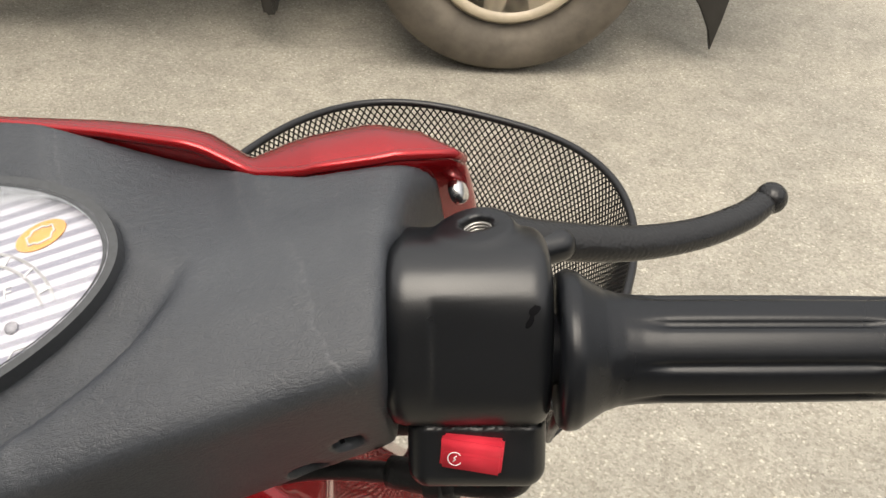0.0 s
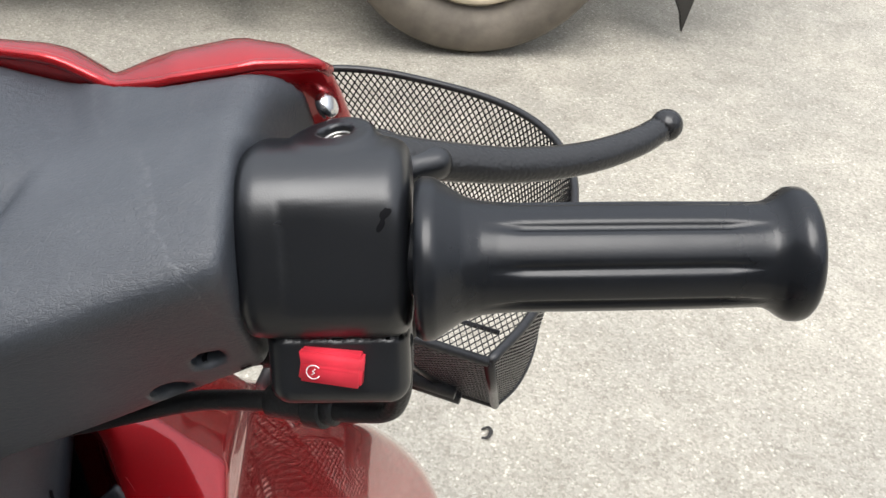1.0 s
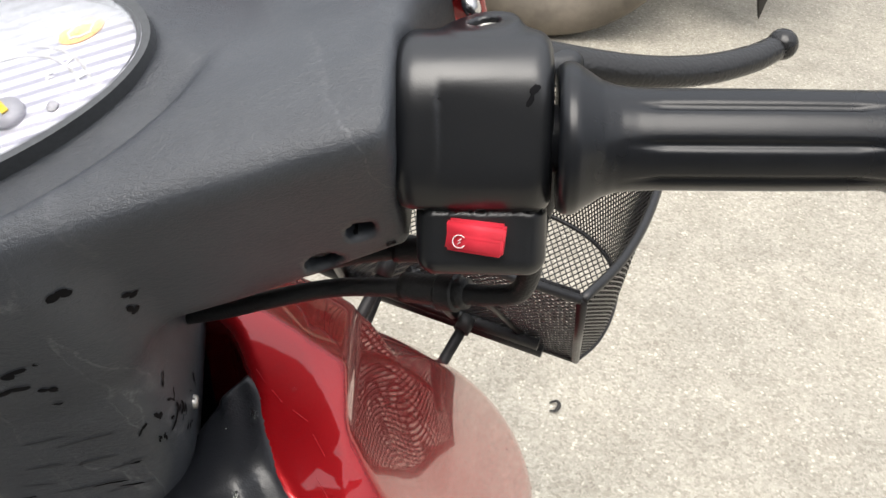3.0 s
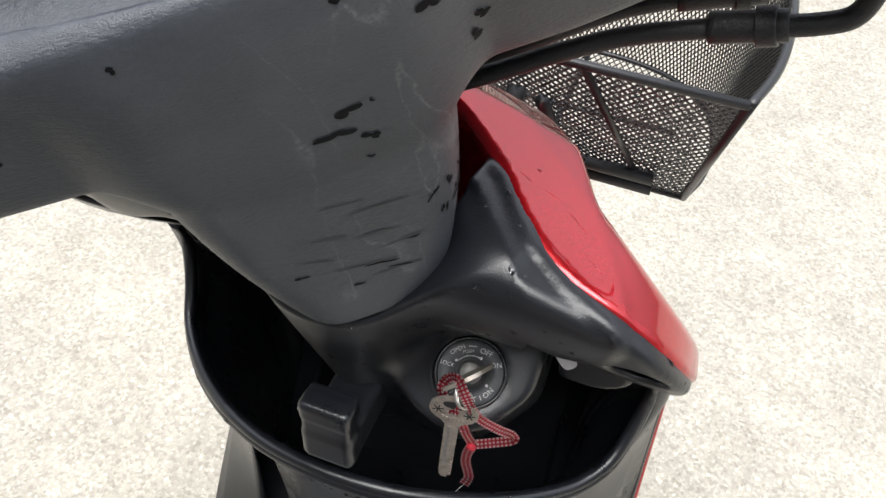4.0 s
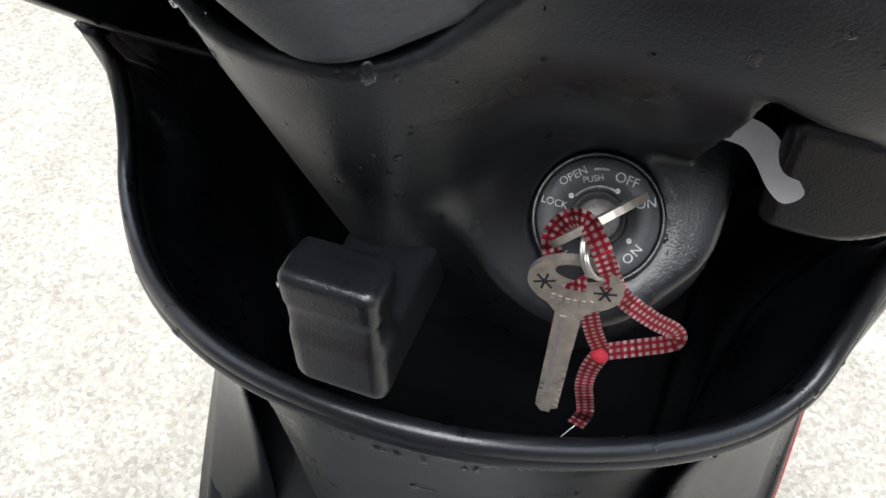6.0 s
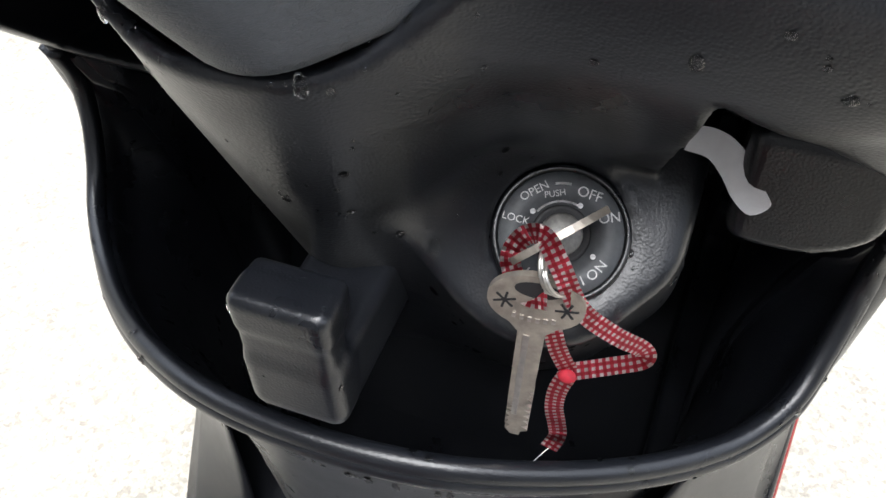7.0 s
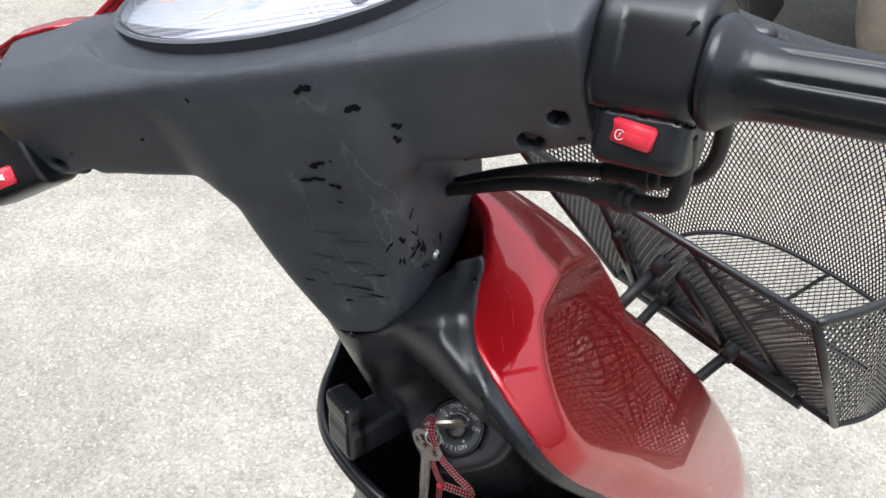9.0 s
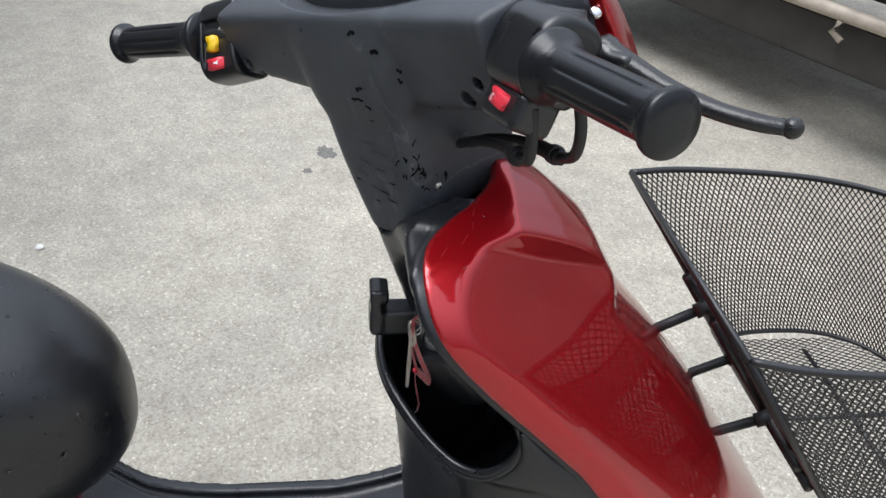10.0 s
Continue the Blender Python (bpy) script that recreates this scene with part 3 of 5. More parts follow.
for cx, cy, r, turn in ((0.0528, 0.0303, 0.022, 118), (-0.014, 0.040, 0.036, 205)):
    part("gauge_needle", extrude([(-0.002, -0.0012), (r, -0.0006), (r, 0.0006), (-0.002, 0.0012)], 0.0006), YELLOW_SWITCH, handlebar, "yellow gauge needle", pose(cx, cy, FACE_Z + 0.0036, 0, 0, turn), smooth=False)
    part("needle_hub", lathe([(0.0062, 0), (0.0060, 0.0022), (0.002, 0.0030)], 28), HUBGREY, handlebar, "", pose(cx, cy, FACE_Z))
for sx, sy in ((0.0411, 0.0339), (0.0680, 0.0282)):
    part("dial_screw", lathe([(0.0022, 0), (0.0020, 0.0008), (0.0008, 0.0011)], 18), HUBGREY, handlebar, "", pose(sx, sy, FACE_Z))
part("gauge_letter", text_mesh("F", 0.0065), WHITE, handlebar, "", pose(0.0675, 0.0408, FACE_Z, 0, 0, -6), smooth=False)
part("gauge_letter", text_mesh("E", 0.0065), WHITE, handlebar, "", pose(0.0405, 0.0430, FACE_Z, 0, 0, 6), smooth=False)
for px_, py_, w_ in ((0.0391, 0.0189, 0.012), (0.0693, 0.0182, 0.009)):
    outline = [(-w_ / 2, -0.0022, 0), (w_ / 2, -0.0022, 0), (w_ / 2 - 0.001, 0.0022, 0), (-w_ / 2 + 0.003, 0.0022, 0), (-w_ / 2, -0.0022, 0)]
    part("printed_emblem", tube(outline, 0.0003, 6), WHITE, handlebar, "", pose(px_, py_, FACE_Z))
for k in range(4):
    part("dial_marking", block((0.0024, 0.0036, 0.0002), 0), WHITE, handlebar, "", pose(0.002 + 0.0036 * k, 0.0369, FACE_Z), smooth=False)
oval_lamp = [(0.0085 * math.cos(a), 0.0048 * math.sin(a)) for a in (2 * math.pi * k / 32 for k in range(32))]
for lx, ly, la in ((0.080, 0.058, 12), (-0.080, 0.058, -12)):
    part("warning_lamp", extrude(oval_lamp, 0.0004), ORANGE, handlebar, "orange warning lamp window", pose(lx, ly, FACE_Z, 0, 0, la), smooth=False)
    engine = [(-0.005, -0.002), (-0.003, -0.002), (-0.002, -0.003), (0.003, -0.003), (0.004, -0.001), (0.005, -0.001), (0.005, 0.002), (0.003, 0.002), (0.002, 0.003), (-0.002, 0.003), (-0.0035, 0.0015), (-0.005, 0.0015)]
    loop = [(x * 0.9, y * 0.9, 0) for x, y in engine] + [(engine[0][0] * 0.9, engine[0][1] * 0.9, 0)]
    part("lamp_symbol", tube(loop, 0.00035, 6), WHITE, handlebar, "", pose(lx, ly, FACE_Z + 0.0004, 0, 0, la))
for k in range(5):
    part("dial_marking", block((0.0026, 0.0007, 0.0002), 0), GREYPRINT, handlebar, "", pose(-0.03 + 0.0045 * k, 0.012, FACE_Z), smooth=False)

# grips, along a bar swept back
def grip_mesh():
    prof = [(0.0, 0.0235, 0), (0.0025, 0.0250, 0), (0.006, 0.0247, 0), (0.010, 0.0222, 0), (0.015, 0.0192, 0), (0.020, 0.0176, 0), (0.026, 0.0169, 0.2), (0.034, 0.0166, 0.9), (0.05, 0.0166, 1), (0.075, 0.0165, 1), (0.098, 0.0162, 0.95), (0.109, 0.0160, 0.25),
            (0.1125, 0.0161, 0), (0.1155, 0.0172, 0), (0.118, 0.0190, 0), (0.1205, 0.0203, 0), (0.1235, 0.0205, 0), (0.1258, 0.0196, 0), (0.1268, 0.0182, 0), (0.1275, 0.010, 0)]
    prof = [tuple(np.interp(s, [p[0] for p in prof], [p[i] for p in prof]) for i in range(3)) for s in np.linspace(0, 0.1275, 110)]
    prof = [(s * 0.925, r, g) for s, r, g in prof]
    sides = 96
    bm = bmesh.new()
    rings = []
    for s, r, g in prof:
        ring = []
        for k in range(sides):
            a = 2 * math.pi * k / sides
            groove = sum(math.exp(-((((a - c + math.pi) % (2 * math.pi)) - math.pi) / (0.045 + 0.03 * g)) ** 2) for c in (2 * math.pi * j / 8 + 0.2 for j in range(8)))
            rr = r - 0.0019 * g * groove
            ring.append(bm.verts.new((rr * math.cos(a), rr * math.sin(a), s)))
        rings.append(ring)
    for a, b in zip(rings, rings[1:]):
        for k in range(sides):
            bm.faces.new((a[k], a[(k + 1) % sides], b[(k + 1) % sides], b[k]))
    bm.faces.new(rings[0][::-1]), bm.faces.new(rings[-1])
    bmesh.ops.recalc_face_normals(bm, faces=bm.faces)
    return bm


for s in (1, -1):
    o, d = GRIP_A, GRIP_DIR
    if s < 0:
        o, d = Vector((-0.214, -0.0225, 0.0190)), Vector((-0.95, -0.295, 0.075)).normalized()
    part("grip", grip_mesh(), RUBBER, handlebar, "ribbed black rubber handlebar grip", facing(o, d, (0, 0.3, 1)))
    part("bar_tube", tube([o - d * 0.06, o + d * 0.02], 0.011, 20), HOUSING, handlebar, "steel bar end")


# switch housings round the bar
def housing_field(P):
    s, u, v = housing_axes(P)
    f = smax(housing_barrel(u, v), np.abs(s + 0.0022) - 0.0260, 0.008)
    ledge = np.maximum(np.abs(s - 0.004) - 0.0165, np.abs(u - 0.004) - 0.020)
    f = smax(f, -(np.maximum(ledge, 0.0183 - v)), 0.002)
    lower = smax(rbox(np.stack([s, u, v], 1), (0.0005, -0.026, -0.0075), (0.0222, 0.0185, 0.0170), 0.007), u + 0.0212, 0.0012)
    f = np.minimum(smax(f, -(u + 0.0205), 0.0012), lower)
    boss = capsule(P, (0.2105, 0.004, 0.010), (0.2125, 0.0155, 0.0292), 0.0115)
    boss = smax(boss, (P - np.array((0.2125, 0.0155, 0.0292))) @ np.array((0.05, 0.45, 0.89)) - 0.002, 0.001)
    f = smin(f, boss, 0.006)
    hole = P - np.array((0.2125, 0.0155, 0.0292))
    ax = hole @ np.array((0.05, 0.45, 0.89))
    rad = np.linalg.norm(hole - ax[:, None] * np.array((0.05, 0.45, 0.89)), axis=1)
    rad = rad + 0.0003 * np.sin(ax * 2 * np.pi / 0.0013)
    return np.maximum(f, -np.maximum(rad - 0.0052, -ax - 0.012))


house_r = part("switch_housing", solid(housing_field, (0.150, -0.085, -0.060), (0.24, 0.050, 0.060), 0.0012), HOUSING, handlebar, "satin black throttle and starter switch housing")


def left_housing_field(P):
    Q = P * np.array((-1.0, 1, 1))
    d = np.array(GRIP_DIR)
    R = Q - np.array((0.191, -0.0145, 0.0135))
    eu = np.array((0.0, 0.66, 0.75))
    eu = eu - d * (eu @ d)
    eu /= np.linalg.norm(eu)
    s, u, v = R @ d, R @ eu, R @ np.cross(d, eu)
    q = ((np.abs(u) / 0.039) ** 3.4 + (np.abs(v + 0.010) / 0.027) ** 3.4) ** (1 / 3.4)
    f = smax((q - 1) * 0.027, np.abs(s) - 0.0245, 0.005)
    well = np.maximum(np.abs(s) - 0.018, np.abs(u + 0.008) - 0.024)
    return smax(f, -np.maximum(well, 0.0125 - v), 0.002)


part("switch_housing", solid(left_housing_field, (-0.245, -0.07, -0.04), (-0.155, 0.045, 0.06), 0.0013), HOUSING, handlebar, "satin black lamp and horn switch housing")

coil = []
for k in range(100):
    a = 2 * math.pi * k / 16
    coil.append(facing((0.2125, 0.0155, 0.0292), (0.05, 0.45, 0.89)) @ Vector((0.0048 * math.cos(a), 0.0048 * math.sin(a), 0.0006 - 0.0012 * k / 16)))
part("mirror_thread", tube(coil, 0.00055, 6), STEEL, handlebar, "bare threaded mirror socket")

# starter button
BTN_N = Vector((0.1, -0.80, 0.60)).normalized()


def rocker(w, h, d):
    bm = bmesh.new()
    prof = [(-d, -h / 2), (0.0, -h / 2), (0.0035, -h / 2 + 0.0006), (0.002, 0), (0.0045, h / 2 - 0.001), (0.003, h / 2), (-d, h / 2)]
    rows = [[bm.verts.new((sx * w / 2, y, z)) for z, y in prof] for sx in (-1, 1)]
    n = len(prof)
    for k in range(n):
        bm.faces.new((rows[0][k], rows[0][(k + 1) % n], rows[1][(k + 1) % n], rows[1][k]))
    bm.faces.new(rows[0][::-1]), bm.faces.new(rows[1])
    bmesh.ops.recalc_face_normals(bm, faces=bm.faces)
    bmesh.ops.bevel(bm, geom=bm.edges[:], offset=0.0011, segments=3, affect="EDGES", clamp_overlap=True)
    return bm


EU = Vector((0.0, 0.74, 0.672))
EU = (EU - GRIP_DIR * EU.dot(GRIP_DIR)).normalized()
EV = GRIP_DIR.cross(EU)
btn = facing(Vector((0.1995, -0.0165, 0.0115)) + GRIP_DIR * -0.0010 + EU * -0.0295 + EV * 0.0100, EV, EU) @ pose(0, 0, 0, 0, -8, -6)
part("starter_button", rocker(0.0195, 0.0112, 0.010), RED_SWITCH, handlebar, "red starter rocker button", btn)
part("button_symbol", tube([(0.0022 * math.cos(a), 0.0022 * math.sin(a), 0) for a in (radians(40 + 10 * k) for k in range(30))], 0.00018, 6), WHITE, handlebar, "", btn @ pose(-0.0050, -0.0016, 0.0030))
part("button_symbol", tube([(0.0006, 0.001, 0), (-0.0004, 0.0002, 0), (0.0004, -0.0002, 0), (-0.0006, -0.001, 0)], 0.00018, 6), WHITE, handlebar, "", btn @ pose(-0.0050, -0.0016, 0.0030))
FLIP = Vector((-1, 1, 1))
EL = Vector((0.0, 0.66, 0.75))
EL = (EL - GRIP_DIR * EL.dot(GRIP_DIR)).normalized()
lefty = facing((Vector((0.191, -0.0145, 0.0135)) + EL * -0.008 + GRIP_DIR.cross(EL) * 0.013) * FLIP, GRIP_DIR.cross(EL) * FLIP, EL * FLIP)
part("light_switch", rocker(0.0105, 0.015, 0.012), YELLOW_SWITCH, handlebar, "yellow turn signal switch", lefty @ pose(-0.004, 0.001, 0.003))
part("horn_button", rocker(0.0195, 0.011, 0.010), RED_SWITCH, handlebar, "red horn button", lefty @ pose(-0.002, -0.018, 0.0))
part("horn_symbol", extrude([(-0.003, -0.0008), (-0.001, -0.0008), (0.0025, -0.002), (0.0025, 0.002), (-0.001, 0.0008), (-0.003, 0.0008)], 0.0003), WHITE, handlebar, "", lefty @ pose(0.001, -0.018, 0.0036), smooth=False)
for sx, sy in ((-0.010, 0.0135), (0.004, 0.0145), (0.003, 0.0235)):
    part("switch_mark", tube([(0.0011 * math.cos(a), 0.0011 * math.sin(a), 0) for a in (radians(30 * k) for k in range(13))], 0.00022, 6), GREYPRINT, handlebar, "", lefty @ pose(sx, sy, 0.0008))

# brake lever
lev = spline([(0.222, 0.028, 0.000), (0.238, 0.024, -0.008), (0.27, 0.0195, -0.024), (0.30, 0.0205, -0.038), (0.325, 0.0255, -0.048), (0.340, 0.0315, -0.054)], 6)
n_lev = len(lev)
lev_bm = tube(lev, [0.0088 - 0.0030 * (k / n_lev) ** 0.8 for k in range(n_lev)], 16, True, 0.86)
bmesh.ops.create_uvsphere(lev_bm, u_segments=18, v_segments=12, radius=0.0068, matrix=Matrix.Translation((0.3435, 0.0325, -0.0545)))
part("brake_lever", lev_bm, LEVER, handlebar, "black painted front brake lever with ball end")
perch = lambda P: smax(smin(capsule(P, (0.205, 0.012, -0.004), (0.226, 0.028, -0.001), 0.011, 0.008), capsule(P, (0.215, 0.02, -0.004), (0.243, 0.020, -0.008), 0.008, 0.006), 0.006), np.abs((P - np.array((0.22, 0.024, -0.002))) @ np.array((0.35, 0.2, 0.91))) - 0.0085, 0.002)
part("lever_perch", solid(perch, (0.185, -0.01, -0.03), (0.26, 0.05, 0.025), 0.0012), HOUSING, handlebar, "black lever bracket")


def screw(parent, place, normal, r, mat, slot=True):
    m = facing(place, normal, (0.1, 0.3, 1))
    bm = lathe([(r * 1.0, -0.002), (r, 0.0004), (r * 0.85, 0.0016), (r * 0.45, 0.0022)], 24)
    part("screw", bm, mat, parent, "crosshead screw", m)
    if slot:
        for a in (20, 110):
            part("screw_slot", block((r * 0.9, r * 0.2, 0.0008), 0), INK, parent, "", m @ pose(0, 0, 0.0021, 0, 0, a), smooth=False)


p, n = surface_point(cover_field, (0.09, -0.05, -0.112), (-0.8, 0.6, 0))
screw(handlebar, p, n, 0.0034, STEEL)
screw(handlebar, (0.2135, 0.0395, 0.0165), (0.85, -0.25, 0.45), 0.0045, BRIGHT, False)
screw(handlebar, (0.135, -0.019, -0.018), (0, -1, -0.1), 0.0055, HOUSING)

# throttle and brake cables under the right arm
inv = STEER.inverted()


def cable(points, r, name="control_cable", mat=None, label=""):
    return part(name, tube(spline([inv @ Vector(q) for q in points], 10), r, 14), mat or CABLE, handlebar, label)


cable([(0.1845, 0.0690, 1.052), (0.1845, 0.0705, 1.0366), (0.1838, 0.0712, 1.022), (0.180, 0.0712, 1.0125), (0.170, 0.0705, 1.0075), (0.158, 0.0697, 1.0040)], 0.0042, "cable_elbow", None, "black cable elbow")
cable([(0.1785, 0.1010, 1.054), (0.1777, 0.1048, 1.036), (0.1745, 0.1060, 1.020), (0.166, 0.1055, 1.008), (0.1476, 0.1020, 0.998)], 0.0042, "cable_elbow", None, "black cable elbow")
cable([(0.1610, 0.0700, 1.0050), (0.1338, 0.0706, 0.9965)], 0.0062, "cable_adjuster", None, "black rubber cable adjuster sleeve")
cable([(0.1500, 0.1026, 0.9992), (0.1180, 0.0930, 0.9930)], 0.0058, "cable_adjuster", None, "black rubber cable adjuster sleeve")
cable([(0.1570, 0.0698, 1.0038), (0.1500, 0.0700, 1.0015)], 0.0076, "cable_nut", None, "cable lock nut")
cable([(0.1440, 0.1008, 0.9980), (0.1385, 0.0992, 0.9970)], 0.0074, "cable_nut", None, "cable lock nut")
cable([(0.136, 0.0706, 0.997), (0.105, 0.0655, 0.988), (0.080, 0.0560, 0.979), (0.055, 0.050, 0.966), (0.030, 0.048, 0.952)], 0.0040)
cable([(0.120, 0.0935, 0.9935), (0.095, 0.082, 0.987), (0.065, 0.066, 0.974), (0.035, 0.058, 0.956)], 0.0042)


# dark patches where the surface has flaked, on the neck and arm
def flake(field, parent, place, way, size, seed, mat=CHIP, lift=0.00035, stretch=1.6, turn=0.0):
    rnd = random.Random(seed)
    p, n = surface_point(field, place, way)
    if abs(field(np.array(p)[None])[0]) > 0.001:
        return
    m = facing(p, n, (0.3, 0.2, 1)) @ pose(0, 0, 0, 0, 0, turn)
    bm = bmesh.new()
    ring = []
    k_n = 19
    for k in range(k_n):
        a = 2 * math.pi * k / k_n
        r = size * (0.66 + 0.30 * math.sin(2 * a + seed) + 0.18 * math.sin(3 * a + 2.3 * seed) + 0.22 * (rnd.random() - 0.5))
        w = m @ Vector((r * math.cos(a) * stretch * 0.5, r * math.sin(a) * 0.5, 0))
        q, qn = surface_point(field, w + n * 0.006, -n, 14)
        if (q - w).length > 0.004:
            q, qn = w, n
        ring.append(bm.verts.new(q + qn * lift))
    c = bm.verts.new(p + n * lift * 1.5)
    for k in range(k_n):
        bm.faces.new((ring[k], ring[(k + 1) % k_n], c))
    bmesh.ops.recalc_face_normals(bm, faces=bm.faces)
    part("flaked_patch", bm, mat, parent, "")


BACK = Vector((0.0, 0.62, -0.78))
for k, (x, z, s, st, tn) in enumerate([(0.034, 0.032, 0.0075, 1.5, 40), (0.056, 0.020, 0.0085, 1.1, 60), (0.072, 0.010, 0.005, 1.7, 50), (0.069, 0.003, 0.005, 1.6, 70), (0.022, -0.008, 0.0065, 1.8, 10), (0.016, -0.016, 0.0065, 2.6, 10), (0.027, -0.021, 0.006, 1.3, 0),
                                       (0.024, -0.030, 0.003, 1.5, 20), (0.031, -0.007, 0.002, 1.5, 20), (0.098, -0.010, 0.004, 1.6, 30), (0.104, -0.017, 0.004, 1.8, 10), (0.092, -0.019, 0.003, 1.6, 0), (0.118, -0.014, 0.0035, 2.4, 20), (0.150, 0.006, 0.003, 1.8, 60), (0.160, -0.004, 0.004, 1.2, 80),
                                       (-0.033, 0.033, 0.003, 1.4, 40), (-0.08, 0.016, 0.003, 1.6, 0), (-0.135, 0.012, 0.0025, 1.3, 0), (-0.02, -0.1, 0.003, 2.2, 5), (0.012, -0.11, 0.0022, 7, 6), (0.02, -0.118, 0.0018, 8, 4), (0.0, -0.122, 0.0016, 7, 8), (0.028, -0.098, 0.0016, 6, 10)]):
    seat_p = Vector((x, float(np.interp(z, [-0.03, -0.015, 0.034], [-0.045, -0.040, -0.026])), z))
    flake(cover_field, handlebar, seat_p - BACK * 0.03, BACK, s, 40 + k, CHIP, 0.0004, st, tn)
for k, (x, z, ln, tn) in enumerate([(0.006, -0.062, 9, 8), (0.020, -0.070, 13, 14), (-0.002, -0.080, 11, 4), (0.016, -0.086, 15, 10), (0.024, -0.096, 12, 16), (0.004, -0.104, 14, 6), (0.018, -0.114, 11, 12), (-0.010, -0.092, 7, -4)]):
    flake(cover_field, handlebar, (x, -0.09, z), (0, 1, 0), 0.0021, 140 + k, SCUFF, 0.0003, ln, tn)
rnd_f = random.Random(31)
for k in range(24):
    y, z = rnd_f.gauss(-0.020, 0.009), rnd_f.gauss(-0.096, 0.016)
    flake(cover_field, handlebar, (0.1, y - 0.05, z), (-0.8, 0.6, 0), 0.0014 + 0.0032 * rnd_f.random() ** 2, 90 + k, CHIP, 0.0004, 1.5 + 2 * rnd_f.random(), rnd_f.uniform(50, 130))
p_h = lambda P: housing_field(P)
flake(p_h, handlebar, (0.2175, -0.05, 0.07), (0, 0.6, -0.7), 0.0045, 7, CHIP, 0.0003, 2.0, 65)


# ---- front fairing and leg shield, in the world's frame ----
def soft(xs, ys, r):
    """A table of numbers with its corners rounded over r."""
    fine = np.linspace(xs[0] - 3 * r, xs[-1] + 3 * r, 900)
    vals = np.mean([np.interp(fine + o, xs, ys) for o in np.linspace(-r, r, 21)], 0)
    return lambda v: np.interp(v, fine, vals)


rear_y = soft([0.30, 0.39, 0.47, 0.55, 0.60, 0.645, 0.6986, 0.7447, 0.7867, 0.8246, 0.8566, 0.8807, 0.8927, 0.95], [0.01, 0.060, 0.117, 0.172, 0.192, 0.195, 0.1555, 0.1125, 0.0725, 0.0405, 0.0190, 0.0106, 0.0099, 0.008], 0.010)
cut_y = soft([0, 0.037, 0.064, 0.084, 0.106, 0.132, 0.16], [0.083, 0.0755, 0.0545, 0.0285, 0.0140, 0.004, -0.03], 0.006)
nose_y = soft([0.30, 0.488, 0.579, 0.674, 0.731, 0.797, 0.806, 0.815, 0.86, 0.905, 0.932, 0.955], [0.56, 0.446, 0.384, 0.318, 0.271, 0.208, 0.204, 0.207, 0.180, 0.135, 0.090, 0.06], 0.008)
top_z = soft([0, 0.037, 0.064, 0.085, 0.106, 0.132, 0.151, 0.164, 0.172, 0.18], [0.937, 0.924, 0.9145, 0.9075, 0.9015, 0.8940, 0.8835, 0.868, 0.853, 0.835], 0.006)
under_z = soft([0.04, 0.06, 0.088, 0.11, 0.138, 0.157, 0.17], [0.879, 0.876, 0.872, 0.859, 0.841, 0.814, 0.79], 0.004)
lip_z = soft([0, 0.02, 0.03, 0.045, 0.056, 0.068, 0.096, 0.12], [0.863, 0.863, 0.866, 0.876, 0.886, 0.892, 0.899, 0.902], 0.006)
half_width = soft([0.3, 0.5, 0.645, 0.70, 0.80, 0.845, 0.865, 0.89, 0.91, 0.93, 0.955], [0.172, 0.180, 0.1785, 0.1735, 0.174, 0.175, 0.168, 0.146, 0.124, 0.102, 0.07], 0.009)


def hull_field(P):
    """The outer form of the fairing, open to the rear."""
    x, y, z = np.abs(P[:, 0]), P[:, 1], P[:, 2]
    ye, yn = rear_y(z), nose_y(z)
    w = half_width(z)
    u = x / w
    v = np.maximum(y - ye + 0.03, 0) / (yn - ye + 0.03)
    q = (u ** 2.3 + v ** 2.3) ** (1 / 2.3)
    f = (q - 1) * 0.13
    crown = (z - top_z(x) + 0.7 * np.maximum(y - 0.095, 0)) * 0.8
    f = smax(f, crown, 0.010)
    # flat scooped flank below the spine block, with the block's steep side standing over it
    flank = 0.615 * x + 0.582 * y + 0.532 * z - 0.5830
    flank = flank + 0.0035 * np.exp(-(((x - 0.105) / 0.035) ** 2 + ((z - 0.83) / 0.045) ** 2))
    block_side = 0.87 * x + 0.48 * y + 0.07 * z - 0.1885
    f = smin(smax(f, flank, 0.0032), smax(f, block_side, 0.0035), 0.0022)
    return f


def collar(P, inset):
    """The hollow cowl round the steering column: below zero inside it."""
    x, y, z = np.abs(P[:, 0]), P[:, 1], P[:, 2]
    back = np.interp(z, [0.70, 0.772, 0.867, 0.9], [0.040, 0.013, -0.021, -0.030])
    cw = np.interp(z, [0.70, 0.75, 0.78, 0.80, 0.84, 0.87, 0.89, 0.91], [0.014, 0.022, 0.034, 0.042, 0.056, 0.062, 0.072, 0.088])
    hy = 0.085 - back
    core = ((x / (cw - inset)) ** 2.2 + (np.abs(y - 0.085) / (hy - inset)) ** 2.2) ** (1 / 2.2)
    return core - 1, cw, hy


def fairing_field(P):
    y, z = P[:, 1], P[:, 2]
    f = smax(hull_field(P), (rear_y(z) - y) * 0.76, 0.004)
    x = np.abs(P[:, 0])
    f = smax(f, -np.maximum((y - cut_y(x)) * 0.75, 0.80 - z), 0.0055)
    f = smax(f, -np.maximum(hull_field(P) + 0.011, y - rear_y(z) - 0.046), 0.003)
    f = smax(f, 0.42 - z, 0.01)
    return f


